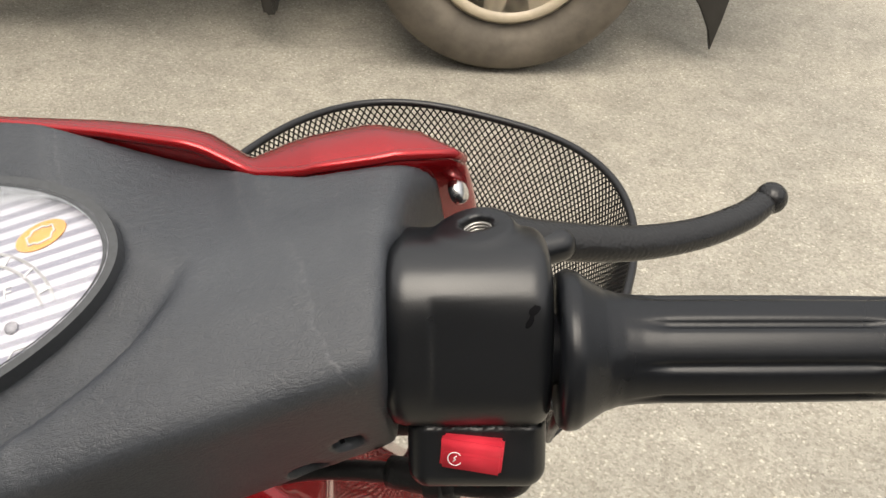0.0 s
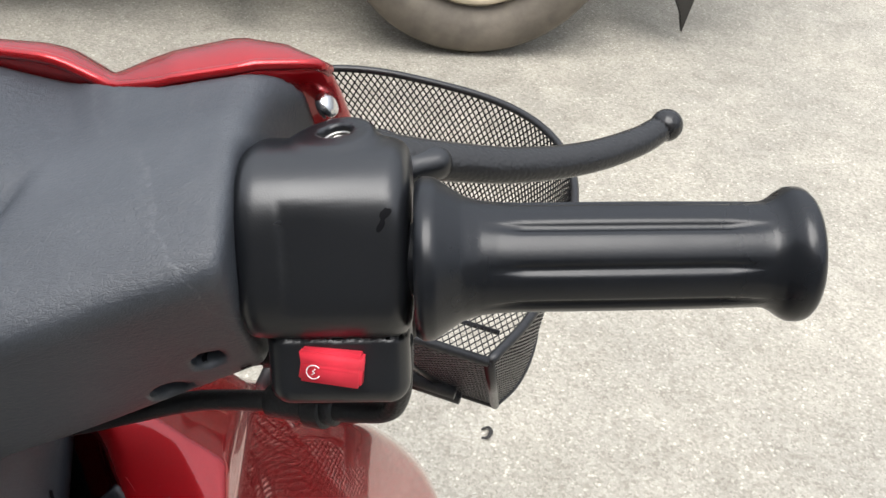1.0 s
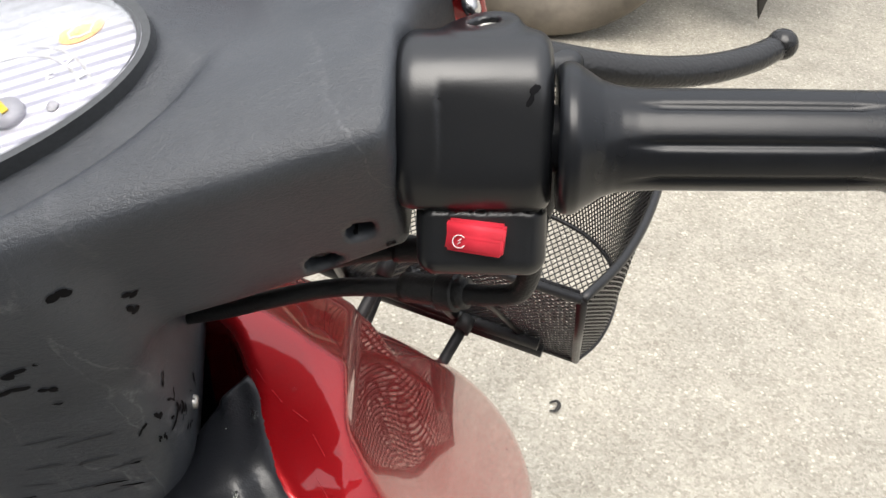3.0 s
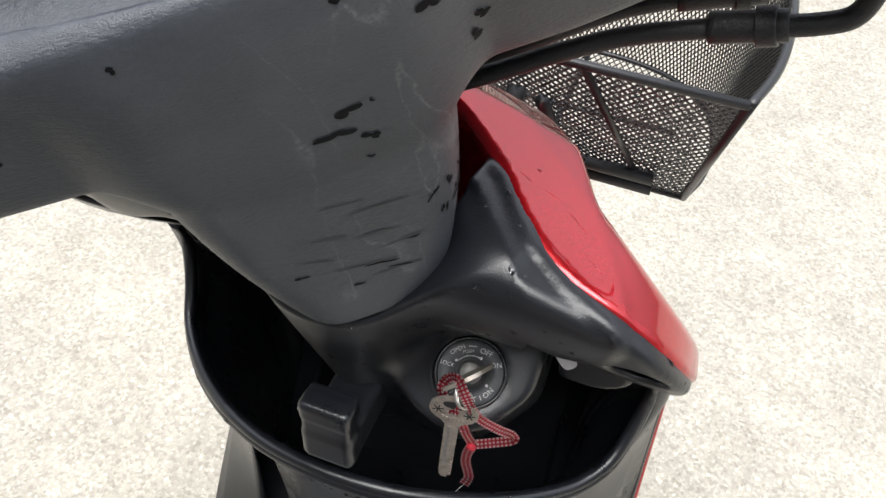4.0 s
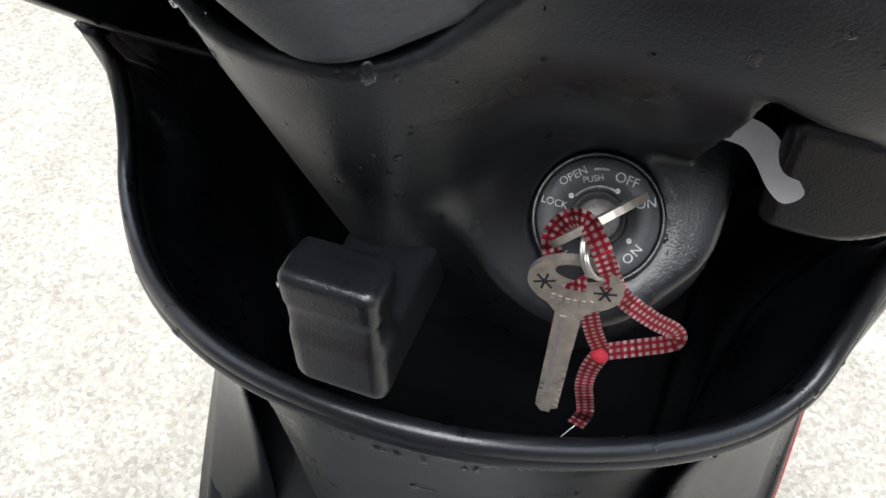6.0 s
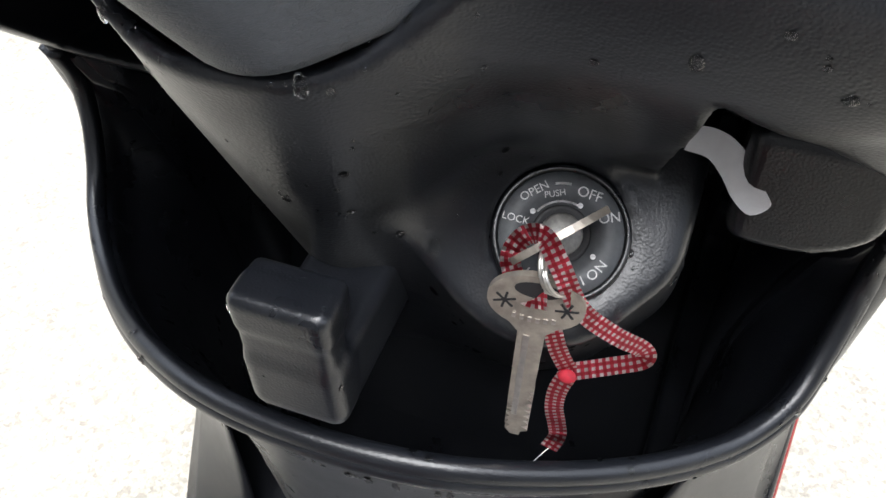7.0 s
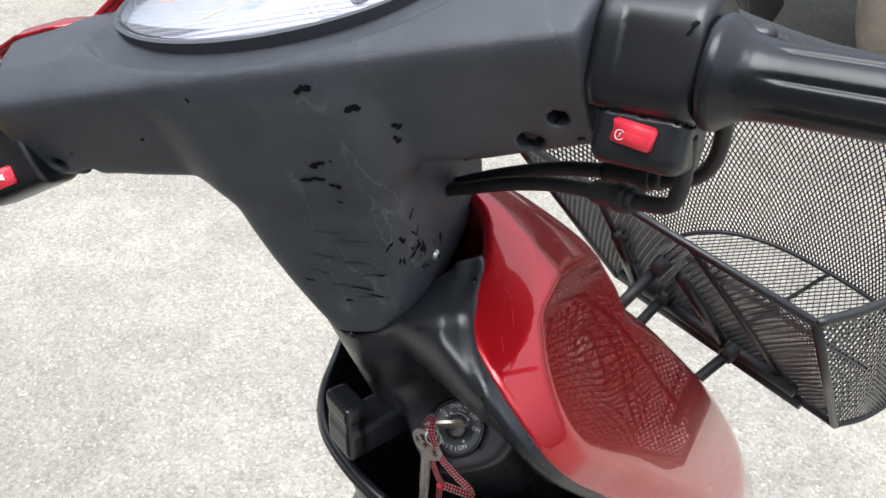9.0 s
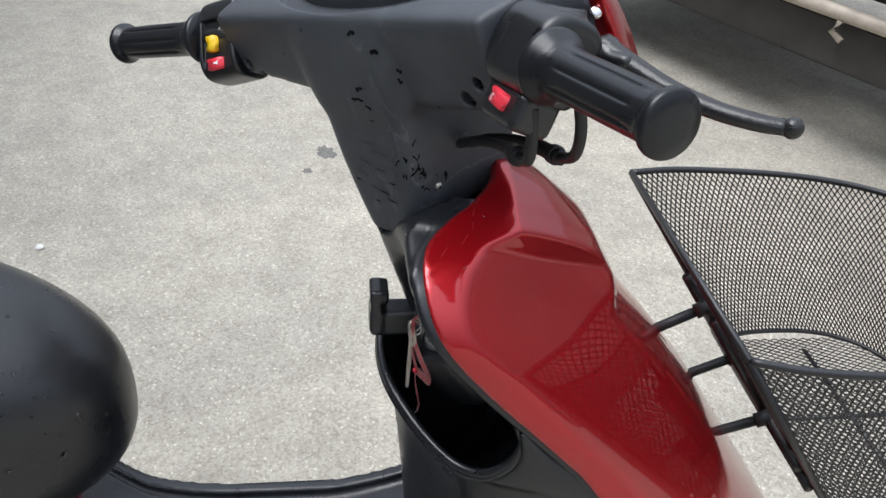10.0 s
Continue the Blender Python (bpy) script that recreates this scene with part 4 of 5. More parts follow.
part("front_fairing", solid(fairing_field, (-0.19, -0.01, 0.40), (0.19, 0.52, 0.98), 0.0024), RED, scooter, "glossy metallic red front fairing beaded with a little dirt")

# illegible strokes scratched into the red panel
SCRATCH = plain("scratched_dark_red", (0.27, 0.004, 0.008), 0.30, 0.55, 0.3, 300, 0.5, 0.5)
for stroke in (((0.0595, 0.0635), (0.0665, 0.0600)), ((0.0712, 0.0585), (0.0780, 0.0560)), ((0.0840, 0.0555), (0.0925, 0.0545)),
               ((0.0980, 0.0500), (0.1080, 0.0435)), ((0.1105, 0.0320), (0.1200, 0.0260)), ((0.1320, 0.0165), (0.1365, 0.0135))):
    path = [surface_point(fairing_field, (x, y, 0.97), (0, 0, -1))[0] for x, y, _ in spline([(x, y, 0) for x, y in stroke], 8)]
    if max(p.z for p in path) - min(p.z for p in path) < 0.02:
        part("scratch", tube(path, [0.00012 + 0.0002 * abs(noise.noise(p * 160)) for p in path], 6), SCRATCH, bpy.data.objects["front_fairing"], "")

LOCK, LOCK_N = Vector((0.0625, 0.0395, 0.778)), Vector((0.2, -0.62, 0.76)).normalized()


def shield_field(P):
    x, y, z = np.abs(P[:, 0]), P[:, 1], P[:, 2]
    ye = rear_y(z)
    slab = smax(hull_field(P) + 0.0018, smax((ye - 0.009 - y) * 0.76, (y - ye - 0.050) * 0.76, 0.004), 0.006)
    slab = smax(slab, 0.34 - z, 0.01)
    hull = hull_field(P)
    ear = np.maximum(np.hypot((x - 0.146) / 1.9, z - 0.856) - 0.0066, y - ye - 0.020)
    f = smax(slab, -ear, 0.003)
    # hollow under the wings
    solid_side = np.clip((0.096 - P[:, 0]) / 0.014, 0, 1) * (P[:, 0] > 0)
    roof = under_z(x) - 0.010 * (P[:, 0] > 0) - 0.09 * solid_side
    under = smax(smax(hull + 0.013, y - ye - 0.042, 0.004), smax(z - roof, 0.43 - z, 0.006), 0.006)
    under = smax(under, x - 0.105 - 3 * np.maximum(z - 0.742, 0), 0.004)
    f = smax(f, -under, 0.004)
    # cowl round the steering column, narrowing down to the hook
    core, cw, hy = collar(P, 0.0)
    cowl = smax(core * np.minimum(cw, hy) * 0.8, smax(z - 0.902, 0.70 - z, 0.01), 0.008)
    cowl = smax(cowl, y - 0.12, 0.02)
    n = np.array(LOCK_N)
    R = P - np.array(LOCK)
    h = R @ n
    e = np.array((0.62, 0.62, 0.48))
    e = e - n * (e @ n)
    e /= np.linalg.norm(e)
    t = np.clip(R @ e, -0.004, 0.062)
    flat = R - h[:, None] * n
    rad = np.linalg.norm(flat - t[:, None] * e, axis=1)
    boss = smax(rad - 0.0300 + 0.22 * np.maximum(h, -0.06), np.abs(h + 0.03) - 0.0312, 0.0035)
    boss = smax(boss, P[:, 0] - 0.098, 0.006)
    cowl = smin(cowl, boss, 0.026)
    bore = np.maximum(np.maximum(collar(P * np.array((1, 1, 0)) + np.array((0, 0, 1)) * np.minimum(z, 0.868)[:, None], 0.006)[0] * 0.05, 0.825 - z), y - 0.080)
    lip = lip_z(x) + 0.55 * np.maximum(y, 0)
    cowl = smax(cowl, z - np.minimum(lip, 0.900), 0.005)
    cowl = smax(cowl, hull + 0.004, 0.004)
    # sloping shoulder from the collar up to the red edge
    rise = np.minimum(lip + 2.3 * np.maximum(y - cut_y(x) + 0.022, 0), top_z(x) - 0.0065 - 0.7 * np.maximum(y - 0.095, 0))
    f = smax(f, -np.maximum((y - cut_y(x) + 0.004) * 0.75, np.maximum(z - 0.96, rise - z) * 0.38), 0.005)
    shoulder = smax(smax((z - rise) * 0.38, (y - cut_y(x) - 0.0015) * 0.75, 0.003), smax((ye - 0.009 - y) * 0.76, (roof - z) * 0.8, 0.004), 0.005)
    f = smin(f, smin(shoulder, cowl, 0.018), 0.006)
    f = smax(f, -bore, 0.003)
    disc = np.linalg.norm(flat, axis=1)
    return smax(f, -np.maximum(disc - 0.0205, 0.0004 - h), 0.0015)


shield = part("leg_shield", solid(shield_field, (-0.19, -0.05, 0.33), (0.19, 0.30, 0.96), 0.0024), SHIELD, scooter, "black moulded inner leg shield")


# open pocket with its rolled rim: the rim dips at the sides and climbs to meet the shield's edge
RIM_X0 = -0.003
RIM_HALF = [(0.0, -0.0114, 0.7094), (0.0417, -0.0067, 0.7072), (0.0781, 0.0084, 0.6984), (0.1093, 0.0292, 0.6872), (0.1338, 0.0516, 0.6802), (0.150, 0.0718, 0.6853), (0.1569, 0.0878, 0.6985), (0.1610, 0.0985, 0.717), (0.1625, 0.1020, 0.7384), (0.1620, 0.0960, 0.758)]
RIM_CURVE = spline([(RIM_X0 - x, y, z) for x, y, z in RIM_HALF[:0:-1]] + [(RIM_X0 + x, y, z) for x, y, z in RIM_HALF], 8)
LEVELS = [(0.0, 1.0, 0.0), (0.006, 0.985, 0.001), (0.016, 0.95, 0.004), (0.03, 0.905, 0.010), (0.06, 0.845, 0.014), (0.10, 0.80, 0.020), (0.16, 0.775, 0.026), (0.24, 0.77, 0.034), (0.30, 0.77, 0.040)]


def below_rim(p, drop, k, back, inset=0.0):
    """A place on the pocket's wall under the rim point p."""
    z = p.z - drop * (1 + 0.35 * abs(p.x / 0.16) ** 3 * (drop < 0.03))
    return Vector((RIM_X0 + (p.x - RIM_X0) * k - math.copysign(inset, p.x) * min(1, abs(p.x) / 0.05), p.y + back + inset, z))


def pocket_wall():
    bm = bmesh.new()
    shells = []
    for inset in (0.0, 0.0035):
        rows = []
        for drop, k, back in LEVELS:
            row = [below_rim(p, drop, k, back, inset) for p in RIM_CURVE]
            # the ends run forward into the shield
            for end, at in ((row[0], 0), (row[-1], len(row))):
                reach = max(float(rear_y(end.z)) + 0.044 * min(1, drop / 0.03), end.y + 0.002)
                for f in (0.5, 1.0):
                    q = Vector((end.x, end.y + (reach - end.y) * f, end.z))
                    row.insert(0, q) if at == 0 else row.append(q)
            rows.append([bm.verts.new(q) for q in row])
        for p, q in zip(rows, rows[1:]):
            for k in range(len(p) - 1):
                bm.faces.new((p[k], p[k + 1], q[k + 1], q[k]))
        shells.append(rows)
    for r in (0, -1):
        a, b = shells[0][r], shells[1][r]
        for k in range(len(a) - 1):
            bm.faces.new((a[k], a[k + 1], b[k + 1], b[k]))
    bmesh.ops.recalc_face_normals(bm, faces=bm.faces)
    return bm


pocket = part("open_pocket", pocket_wall(), SHIELD, scooter, "deep open pocket of wet black plastic")
rim_bm = tube(RIM_CURVE, 0.0043, 14)
skirt = tube([(RIM_X0 + (p.x - RIM_X0) * 1.003, p.y - 0.0008, p.z - 0.0046) for p in RIM_CURVE], 0.0042, 14)
skirt_me = bpy.data.meshes.new("rim_skirt")
skirt.to_mesh(skirt_me), skirt.free()
rim_bm.from_mesh(skirt_me)
bpy.data.meshes.remove(skirt_me)
part("pocket_rim", rim_bm, SHIELD, pocket, "rolled black rim wet with drops")
floor_bm = bmesh.new()
floor_bm.faces.new([floor_bm.verts.new((RIM_X0 + (p.x - RIM_X0) * 0.77, p.y + 0.08, 0.455)) for p in RIM_CURVE[::3]] + [floor_bm.verts.new((x, 0.40, 0.455)) for x in (0.125, -0.125)])
part("pocket_floor", floor_bm, SHIELD, pocket, "", smooth=False)


def side_web(s):
    """The wall that carries the pocket's side over to the shield's outer edge."""
    near = spline([(0.1600, 0.0960, 0.750), (0.1615, 0.0985, 0.716), (0.1575, 0.0885, 0.695), (0.1505, 0.0728, 0.681), (0.1335, 0.0535, 0.674), (0.1220, 0.0590, 0.635), (0.1150, 0.0660, 0.58), (0.1130, 0.0650, 0.50), (0.1110, 0.0600, 0.42), (0.1100, 0.0500, 0.345)], 5)
    far = spline([(0.1660, 0.1030, 0.752), (0.1680, 0.1250, 0.726), (0.1695, 0.1450, 0.705), (0.1705, 0.1640, 0.684), (0.1720, 0.1800, 0.658), (0.1735, 0.1840, 0.62), (0.1740, 0.1660, 0.56), (0.1740, 0.1250, 0.49), (0.1740, 0.0680, 0.405), (0.1720, 0.0300, 0.345)], 5)
    bm = bmesh.new()
    rows = []
    for f in (0.0, 0.12, 0.28, 0.5, 0.75, 1.0):
        bow = math.sin(math.pi * f) * 0.006
        rows.append([bm.verts.new((RIM_X0 + s * (a.lerp(b, f).x + bow - RIM_X0), a.lerp(b, f).y - bow * 0.6, a.lerp(b, f).z)) for a, b in zip(near, far)])
    for p, q in zip(rows, rows[1:]):
        for k in range(len(p) - 1):
            bm.faces.new((p[k], p[k + 1], q[k + 1], q[k]))
    bmesh.ops.recalc_face_normals(bm, faces=bm.faces)
    bmesh.ops.solidify(bm, geom=bm.faces[:], thickness=0.002)
    return bm


for s in (1, -1):
    part("side_panel", side_web(s), SHIELD, pocket, "smooth black side panel")

# torn sticker under the rim
stick = bmesh.new()
rnd = random.Random(5)
rows = [[], []]
for p in spline(RIM_HALF[:4], 26):
    x = p.x + RIM_X0
    if 0.016 < x < 0.082:
        rag = 0.0022 * rnd.random() + 0.0022 * noise.noise(p * 90)
        rows[0].append(stick.verts.new((x, p.y - 0.0046, p.z - 0.0072)))
        rows[1].append(stick.verts.new((x, p.y - 0.0022, p.z - 0.0100 - max(rag, -0.0018))))
for k in range(len(rows[0]) - 1):
    stick.faces.new((rows[0][k], rows[0][k + 1], rows[1][k + 1], rows[1][k]))
bmesh.ops.solidify(stick, geom=stick.faces[:], thickness=0.0003)
part("torn_sticker", stick, TABMETAL, pocket, "torn pale sticker remnant", smooth=False)

# bag hook
def hook_field(P):
    upright = rbox(P, (0.004, -0.0168, 0.7690), (0.0140, 0.0057, 0.0230), 0.003)
    lip = rbox(P, (0.004, -0.0140, 0.7855), (0.0140, 0.0085, 0.0065), 0.003)
    arm = rbox(P, (0.004, 0.0180, 0.7545), (0.0140, 0.0400, 0.0135), 0.004)
    f = smin(smin(upright, lip, 0.003), arm, 0.005)
    return f


hook = part("bag_hook", solid(hook_field, (-0.018, -0.030, 0.730), (0.026, 0.064, 0.800), 0.0013), SHIELD, scooter, "black plastic bag hook")

# ignition switch plate
lock_m = facing(LOCK + LOCK_N * 0.0015, LOCK_N, (-0.12, 0.6, 0.6))
part("lock_plate", lathe([(0.0182, -0.004), (0.0184, 0.0002), (0.0176, 0.0010), (0.0086, 0.0011), (0.0084, -0.002)], 64), GREYPLATE, shield, "black ignition switch plate with white lettering", lock_m)
part("lock_ring", tube([(0.0191 * math.cos(a), 0.0191 * math.sin(a), 0.0004) for a in (radians(6 * k) for k in range(61))], 0.0011, 8, False), HOUSING, shield, "", lock_m)
part("lock_seat", lathe([(0.0086, -0.004), (0.0086, 0.0002), (0.0072, -0.0006)], 40), INK, shield, "", lock_m)
part("lock_barrel", lathe([(0.0062, -0.006), (0.0062, 0.0010), (0.0056, 0.0017)], 32), DULL_STEEL, shield, "worn steel lock barrel", lock_m)
for words, ang, r, size, lean in (("OPEN", 127, 0.0146, 0.0034, 33), ("OFF", 60, 0.0140, 0.0042, -14), ("LOCK", 166, 0.0138, 0.0030, -10), ("PUSH", 104, 0.0118, 0.0026, 14), ("ON", 24, 0.0145, 0.0040, 12)):
    part("lettering", text_mesh(words, size), GREYPRINT, shield, "", lock_m @ pose(r * math.cos(radians(ang)), r * math.sin(radians(ang)), 0.0012, 0, 0, lean), smooth=False)
for k, ch in enumerate("IGNITION"):
    ang = 232 + 13.5 * k
    part("lettering", text_mesh(ch, 0.0040), GREYPRINT, shield, "", lock_m @ pose(0.0146 * math.cos(radians(ang)), 0.0146 * math.sin(radians(ang)), 0.0012, 0, 0, ang + 90), smooth=False)
for a0, a1 in ((84, 102),):
    part("arrow", arc_strip(0.0143, 0.0150, a0, a1, 10), GREYPRINT, shield, "", lock_m @ pose(0, 0, 0.0013), smooth=False)
part("arrow", arc_strip(0.0092, 0.0098, 62, 142, 24), GREYPRINT, shield, "", lock_m @ pose(0, 0, 0.0013), smooth=False)
for ang, r in ((62, 0.0098), (146, 0.0105), (330, 0.011)):
    part("print_dot", lathe([(0.0008, 0), (0.0008, 0.0002)], 14), GREYPRINT, shield, "", lock_m @ pose(r * math.cos(radians(ang)), r * math.sin(radians(ang)), 0.0012), smooth=False)

# latch flap and pale tab under the right wing
tab = [(-0.0135, 0.006), (-0.009, 0.0130), (0.000, 0.0100), (0.0065, 0.002), (0.0100, -0.0070), (0.0120, -0.0130), (0.0055, -0.0155), (0.0005, -0.0100), (-0.0025, -0.0030), (-0.0065, 0.0030)]
tab = [(p.x, p.y) for p in spline([(x, y, 0) for x, y in tab] + [(tab[0][0], tab[0][1], 0)], 4)[:-1]]
part("latch_tab", extrude([(x * 0.88, y * 0.88) for x, y in tab], 0.0014), TAB_STEEL, shield, "pale smooth tab of a latch", facing((0.1030, 0.0605, 0.7985), (0.1, -0.75, 0.6), (0, 0.5, 0.8)) @ pose(0, 0, 0, 0, 0, 15), smooth=False)
flap = lambda P: smax(rbox(P, (0.127, 0.074, 0.793), (0.021, 0.016, 0.022), 0.005), np.hypot(P[:, 0] - 0.119, (P[:, 2] - 0.806)) - 0.034, 0.003)
part("latch_flap", solid(flap, (0.09, 0.04, 0.755), (0.16, 0.11, 0.835), 0.0018), SHIELD, shield, "black latch flap")

# ---- seat, footboard, rear body, wheels ----
def seat_field(P):
    x, y, z = np.abs(P[:, 0]), P[:, 1], P[:, 2]
    s = np.clip((-0.26 - y) / 0.5, 0, 1)
    w = 0.085 + 0.06 * np.sqrt(np.clip(s * 3, 0, 1))
    cz = 0.655 + 0.05 * s
    q = ((x / w) ** 2.6 + (np.abs(y + 0.58) / 0.325) ** 3.0 + (np.abs(z - cz) / 0.128) ** 2.6) ** (1 / 2.7)
    f = (q - 1) * 0.11
    return smax(f, 0.575 + 0.18 * np.maximum(-0.30 - y, 0) - z, 0.012)


part("seat", solid(seat_field, (-0.18, -0.95, 0.52), (0.18, -0.22, 0.90), 0.0075), SEAT, scooter, "black vinyl seat beaded with rain drops")


def tail_field(P):
    x, y, z = np.abs(P[:, 0]), P[:, 1], P[:, 2]
    w = np.interp(y, [-1.05, -0.7, -0.42, -0.33], [0.07, 0.15, 0.13, 0.10])
    lo = np.interp(y, [-1.05, -0.6, -0.36], [0.55, 0.38, 0.34])
    q = ((x / w) ** 3 + (np.abs(z - (lo + 0.60) / 2) / ((0.60 - lo) / 2 + 0.005)) ** 3) ** (1 / 3)
    return smax((q - 1) * 0.06, np.abs(y + 0.69) - 0.34, 0.04)


part("rear_body", solid(tail_field, (-0.17, -1.06, 0.31), (0.17, -0.31, 0.64), 0.009), RED, scooter, "glossy red rear body under the seat")


foot_lift = soft([-0.45, -0.38, -0.30, -0.22, -0.05, 0.03, 0.12, 0.2, 0.4], [0.14, 0.075, 0.018, 0.0, 0.0, 0.018, 0.052, 0.070, 0.086], 0.035)


def foot_field(P):
    x, y, z = np.abs(P[:, 0]), P[:, 1], P[:, 2]
    lift = foot_lift(y)
    w = np.interp(y, [-0.42, -0.3, -0.05, 0.06, 0.2, 0.3], [0.19, 0.165, 0.163, 0.168, 0.150, 0.14])
    f = np.maximum(np.abs(z - 0.325 - lift) - 0.02, x - w)
    edge = np.maximum(np.abs(z - 0.335 - lift) - 0.024, np.abs(x - w + 0.008) - 0.008)
    return smax(smin(f, edge, 0.01), np.abs(y + 0.045) - 0.385, 0.02)


footboard = part("footboard", solid(foot_field, (-0.22, -0.45, 0.28), (0.22, 0.38, 0.46), 0.004), SHIELD, scooter, "black plastic footboard with raised edge")
foot_ring = tube([(0.07 * math.cos(a), -0.19 + 0.05 * math.sin(a), 0.3465) for a in (radians(10 * k) for k in range(37))], 0.003, 8, False)
part("footboard_bead", foot_ring, SHIELD, footboard, "")


def tyre_mesh(radius, width, hole):
    prof = [(hole, -width * 0.36), (hole + (radius - hole) * 0.35, -width * 0.5), (radius * 0.93, -width * 0.44), (radius * 0.985, -width * 0.30), (radius, -width * 0.1), (radius, width * 0.1), (radius * 0.985, width * 0.30), (radius * 0.93, width * 0.44), (hole + (radius - hole) * 0.35, width * 0.5), (hole, width * 0.36)]
    return lathe([*prof, prof[0]], 64)


for yy, nm in ((0.365, "front_wheel"), (-0.66, "rear_wheel")):
    at_w = pose(0, yy, 0.215, 0, 90, 0)
    wheel = part(nm, tyre_mesh(0.215, 0.085, 0.135), TREAD, scooter, "small black scooter wheel", at_w)
    part("rim", lathe([(0.137, -0.03), (0.137, 0.03), (0.11, 0.02), (0.03, 0.028), (0.03, -0.028), (0.11, -0.02)], 48), STEEL, wheel, "grey alloy rim")
part("front_fork", tube([(0, 0.20, 0.55), (0, 0.25, 0.47), (0.06, 0.33, 0.30), (0.06, 0.365, 0.215)], 0.022, 14), TRUCK_DARK, scooter, "dark steel front fork")
part("engine_case", solid(lambda P: rbox(P, (0.0, -0.50, 0.30), (0.09, 0.22, 0.09), 0.05), (-0.12, -0.75, 0.18), (0.12, -0.25, 0.42), 0.012), TRUCK_DARK, scooter, "dark engine case")
for s in (1, -1):
    part("centre_stand", tube([(s * 0.06, -0.42, 0.24), (s * 0.10, -0.40, 0.10), (s * 0.12, -0.40, 0.012)], 0.012, 10), TRUCK_DARK, scooter, "steel centre stand leg")

# ---- front basket of expanded metal ----
basket = part("front_basket", tube([(-0.168, 0.28, 0.823), (0.168, 0.28, 0.823)], 0.0036, 10), MESH_BLACK, scooter, "black expanded-metal front basket")


def rim_xy(t):
    """Round the sides and front, t from 0 at the right rear corner to 1 at the left."""
    a = math.pi * t
    c, s = math.cos(a), math.sin(a)
    e = 2 / 2.7
    x = 0.184 * math.copysign(abs(c) ** e, c) - 0.006 * abs(s)
    y = 0.385 + 0.252 * abs(s) ** e
    return x, y


SIDE = [Vector((0.168, 0.28, 0.823)), Vector((0.180, 0.33, 0.820)), Vector((0.187, 0.385, 0.817))]
RIM = SIDE[:-1] + [Vector((*rim_xy(k / 24), 0)) for k in range(25)] + [Vector((-v.x, v.y, v.z)) for v in SIDE[:-1][::-1]]
for v in RIM:
    v.z = 0.823 - 0.055 * (v.y - 0.28)
BASE = [Vector((v.x * 0.865, 0.435 + (v.y - 0.28) * (0.205 / 0.357), 0.598)) for v in RIM]


def resample(path, n):
    path = spline(path, 6)
    cum = [0.0]
    for a, b in zip(path, path[1:]):
        cum.append(cum[-1] + (b - a).length)
    out = []
    for k in range(n + 1):
        s = cum[-1] * k / n
        i = min(np.searchsorted(cum, s, "right") - 1, len(path) - 2)
        t = (s - cum[i]) / max(cum[i + 1] - cum[i], 1e-9)
        out.append(path[i].lerp(path[i + 1], t))
    return out, cum[-1]


RIM_R, RIM_LEN = resample(RIM, 400)
BASE_R, _ = resample(BASE, 400)


def lattice(place, wide, high, cw, ch, inside=None, thick=0.0011, deep=0.0009):
    """Diamond mesh of flat strands on the surface place(u, v), in metres of u and v."""
    ends = []
    nu, nv = int(wide / cw), int(high / (ch / 2))
    du, dv = wide / nu, high / nv
    for j in range(nv):
        for i in range(nu + 1):
            u0 = (i + (0.5 if j % 2 else 0.0)) * du
            for s in (-0.5, 0.5):
                u1 = u0 + s * du
                if min(u0, u1) < -1e-6 or max(u0, u1) > wide + 1e-6:
                    continue
                if inside and not (inside(u0, j * dv) and inside(u1, (j + 1) * dv)):
                    continue
                ends.append((u0, j * dv, u1, (j + 1) * dv))
    verts, faces = [], []
    for u0, v0, u1, v1 in ends:
        a, b = place(u0, v0), place(u1, v1)
        um, vm = (u0 + u1) / 2, (v0 + v1) / 2
        e = 0.002
        n = (place(min(um + e, wide), vm) - place(max(um - e, 0), vm)).cross(place(um, min(vm + e, high)) - place(um, max(vm - e, 0))).normalized()
        d = (b - a).normalized()
        s = d.cross(n) * thick / 2
        n = n * deep / 2
        o = len(verts)
        for c in (a - d * 0.0003, b + d * 0.0003):
            verts += [c - s - n, c + s - n, c + s + n, c - s + n]
        faces += [(o + k, o + (k + 1) % 4, o + 4 + (k + 1) % 4, o + 4 + k) for k in range(4)]
    return from_data(verts, faces)


def wall_at(u, v):
    t = min(max(u / RIM_LEN, 0), 1) * 400
    i = min(int(t), 399)
    r, b = RIM_R[i].lerp(RIM_R[i + 1], t - i), BASE_R[i].lerp(BASE_R[i + 1], t - i)
    return r.lerp(b, v / 0.228)


part("side_mesh", lattice(wall_at, RIM_LEN, 0.228, 0.0071, 0.0114, None, 0.0013, 0.0011), MESH_BLACK, basket, "black diamond wire mesh", smooth=False)


def back_at(u, v):
    t = u / 0.336
    return Vector((-0.168 + 0.336 * t, 0.28, 0.823)).lerp(Vector(((-0.168 + 0.336 * t) * 0.865, 0.435, 0.598)), v / 0.273)


part("back_mesh", lattice(back_at, 0.336, 0.273, 0.0073, 0.0118, None, 0.0013, 0.0011), MESH_BLACK, basket, "black diamond wire mesh", smooth=False)


def front_reach(x):
    return np.interp(x, [v.x for v in BASE_R[::-4]], [v.y for v in BASE_R[::-4]])


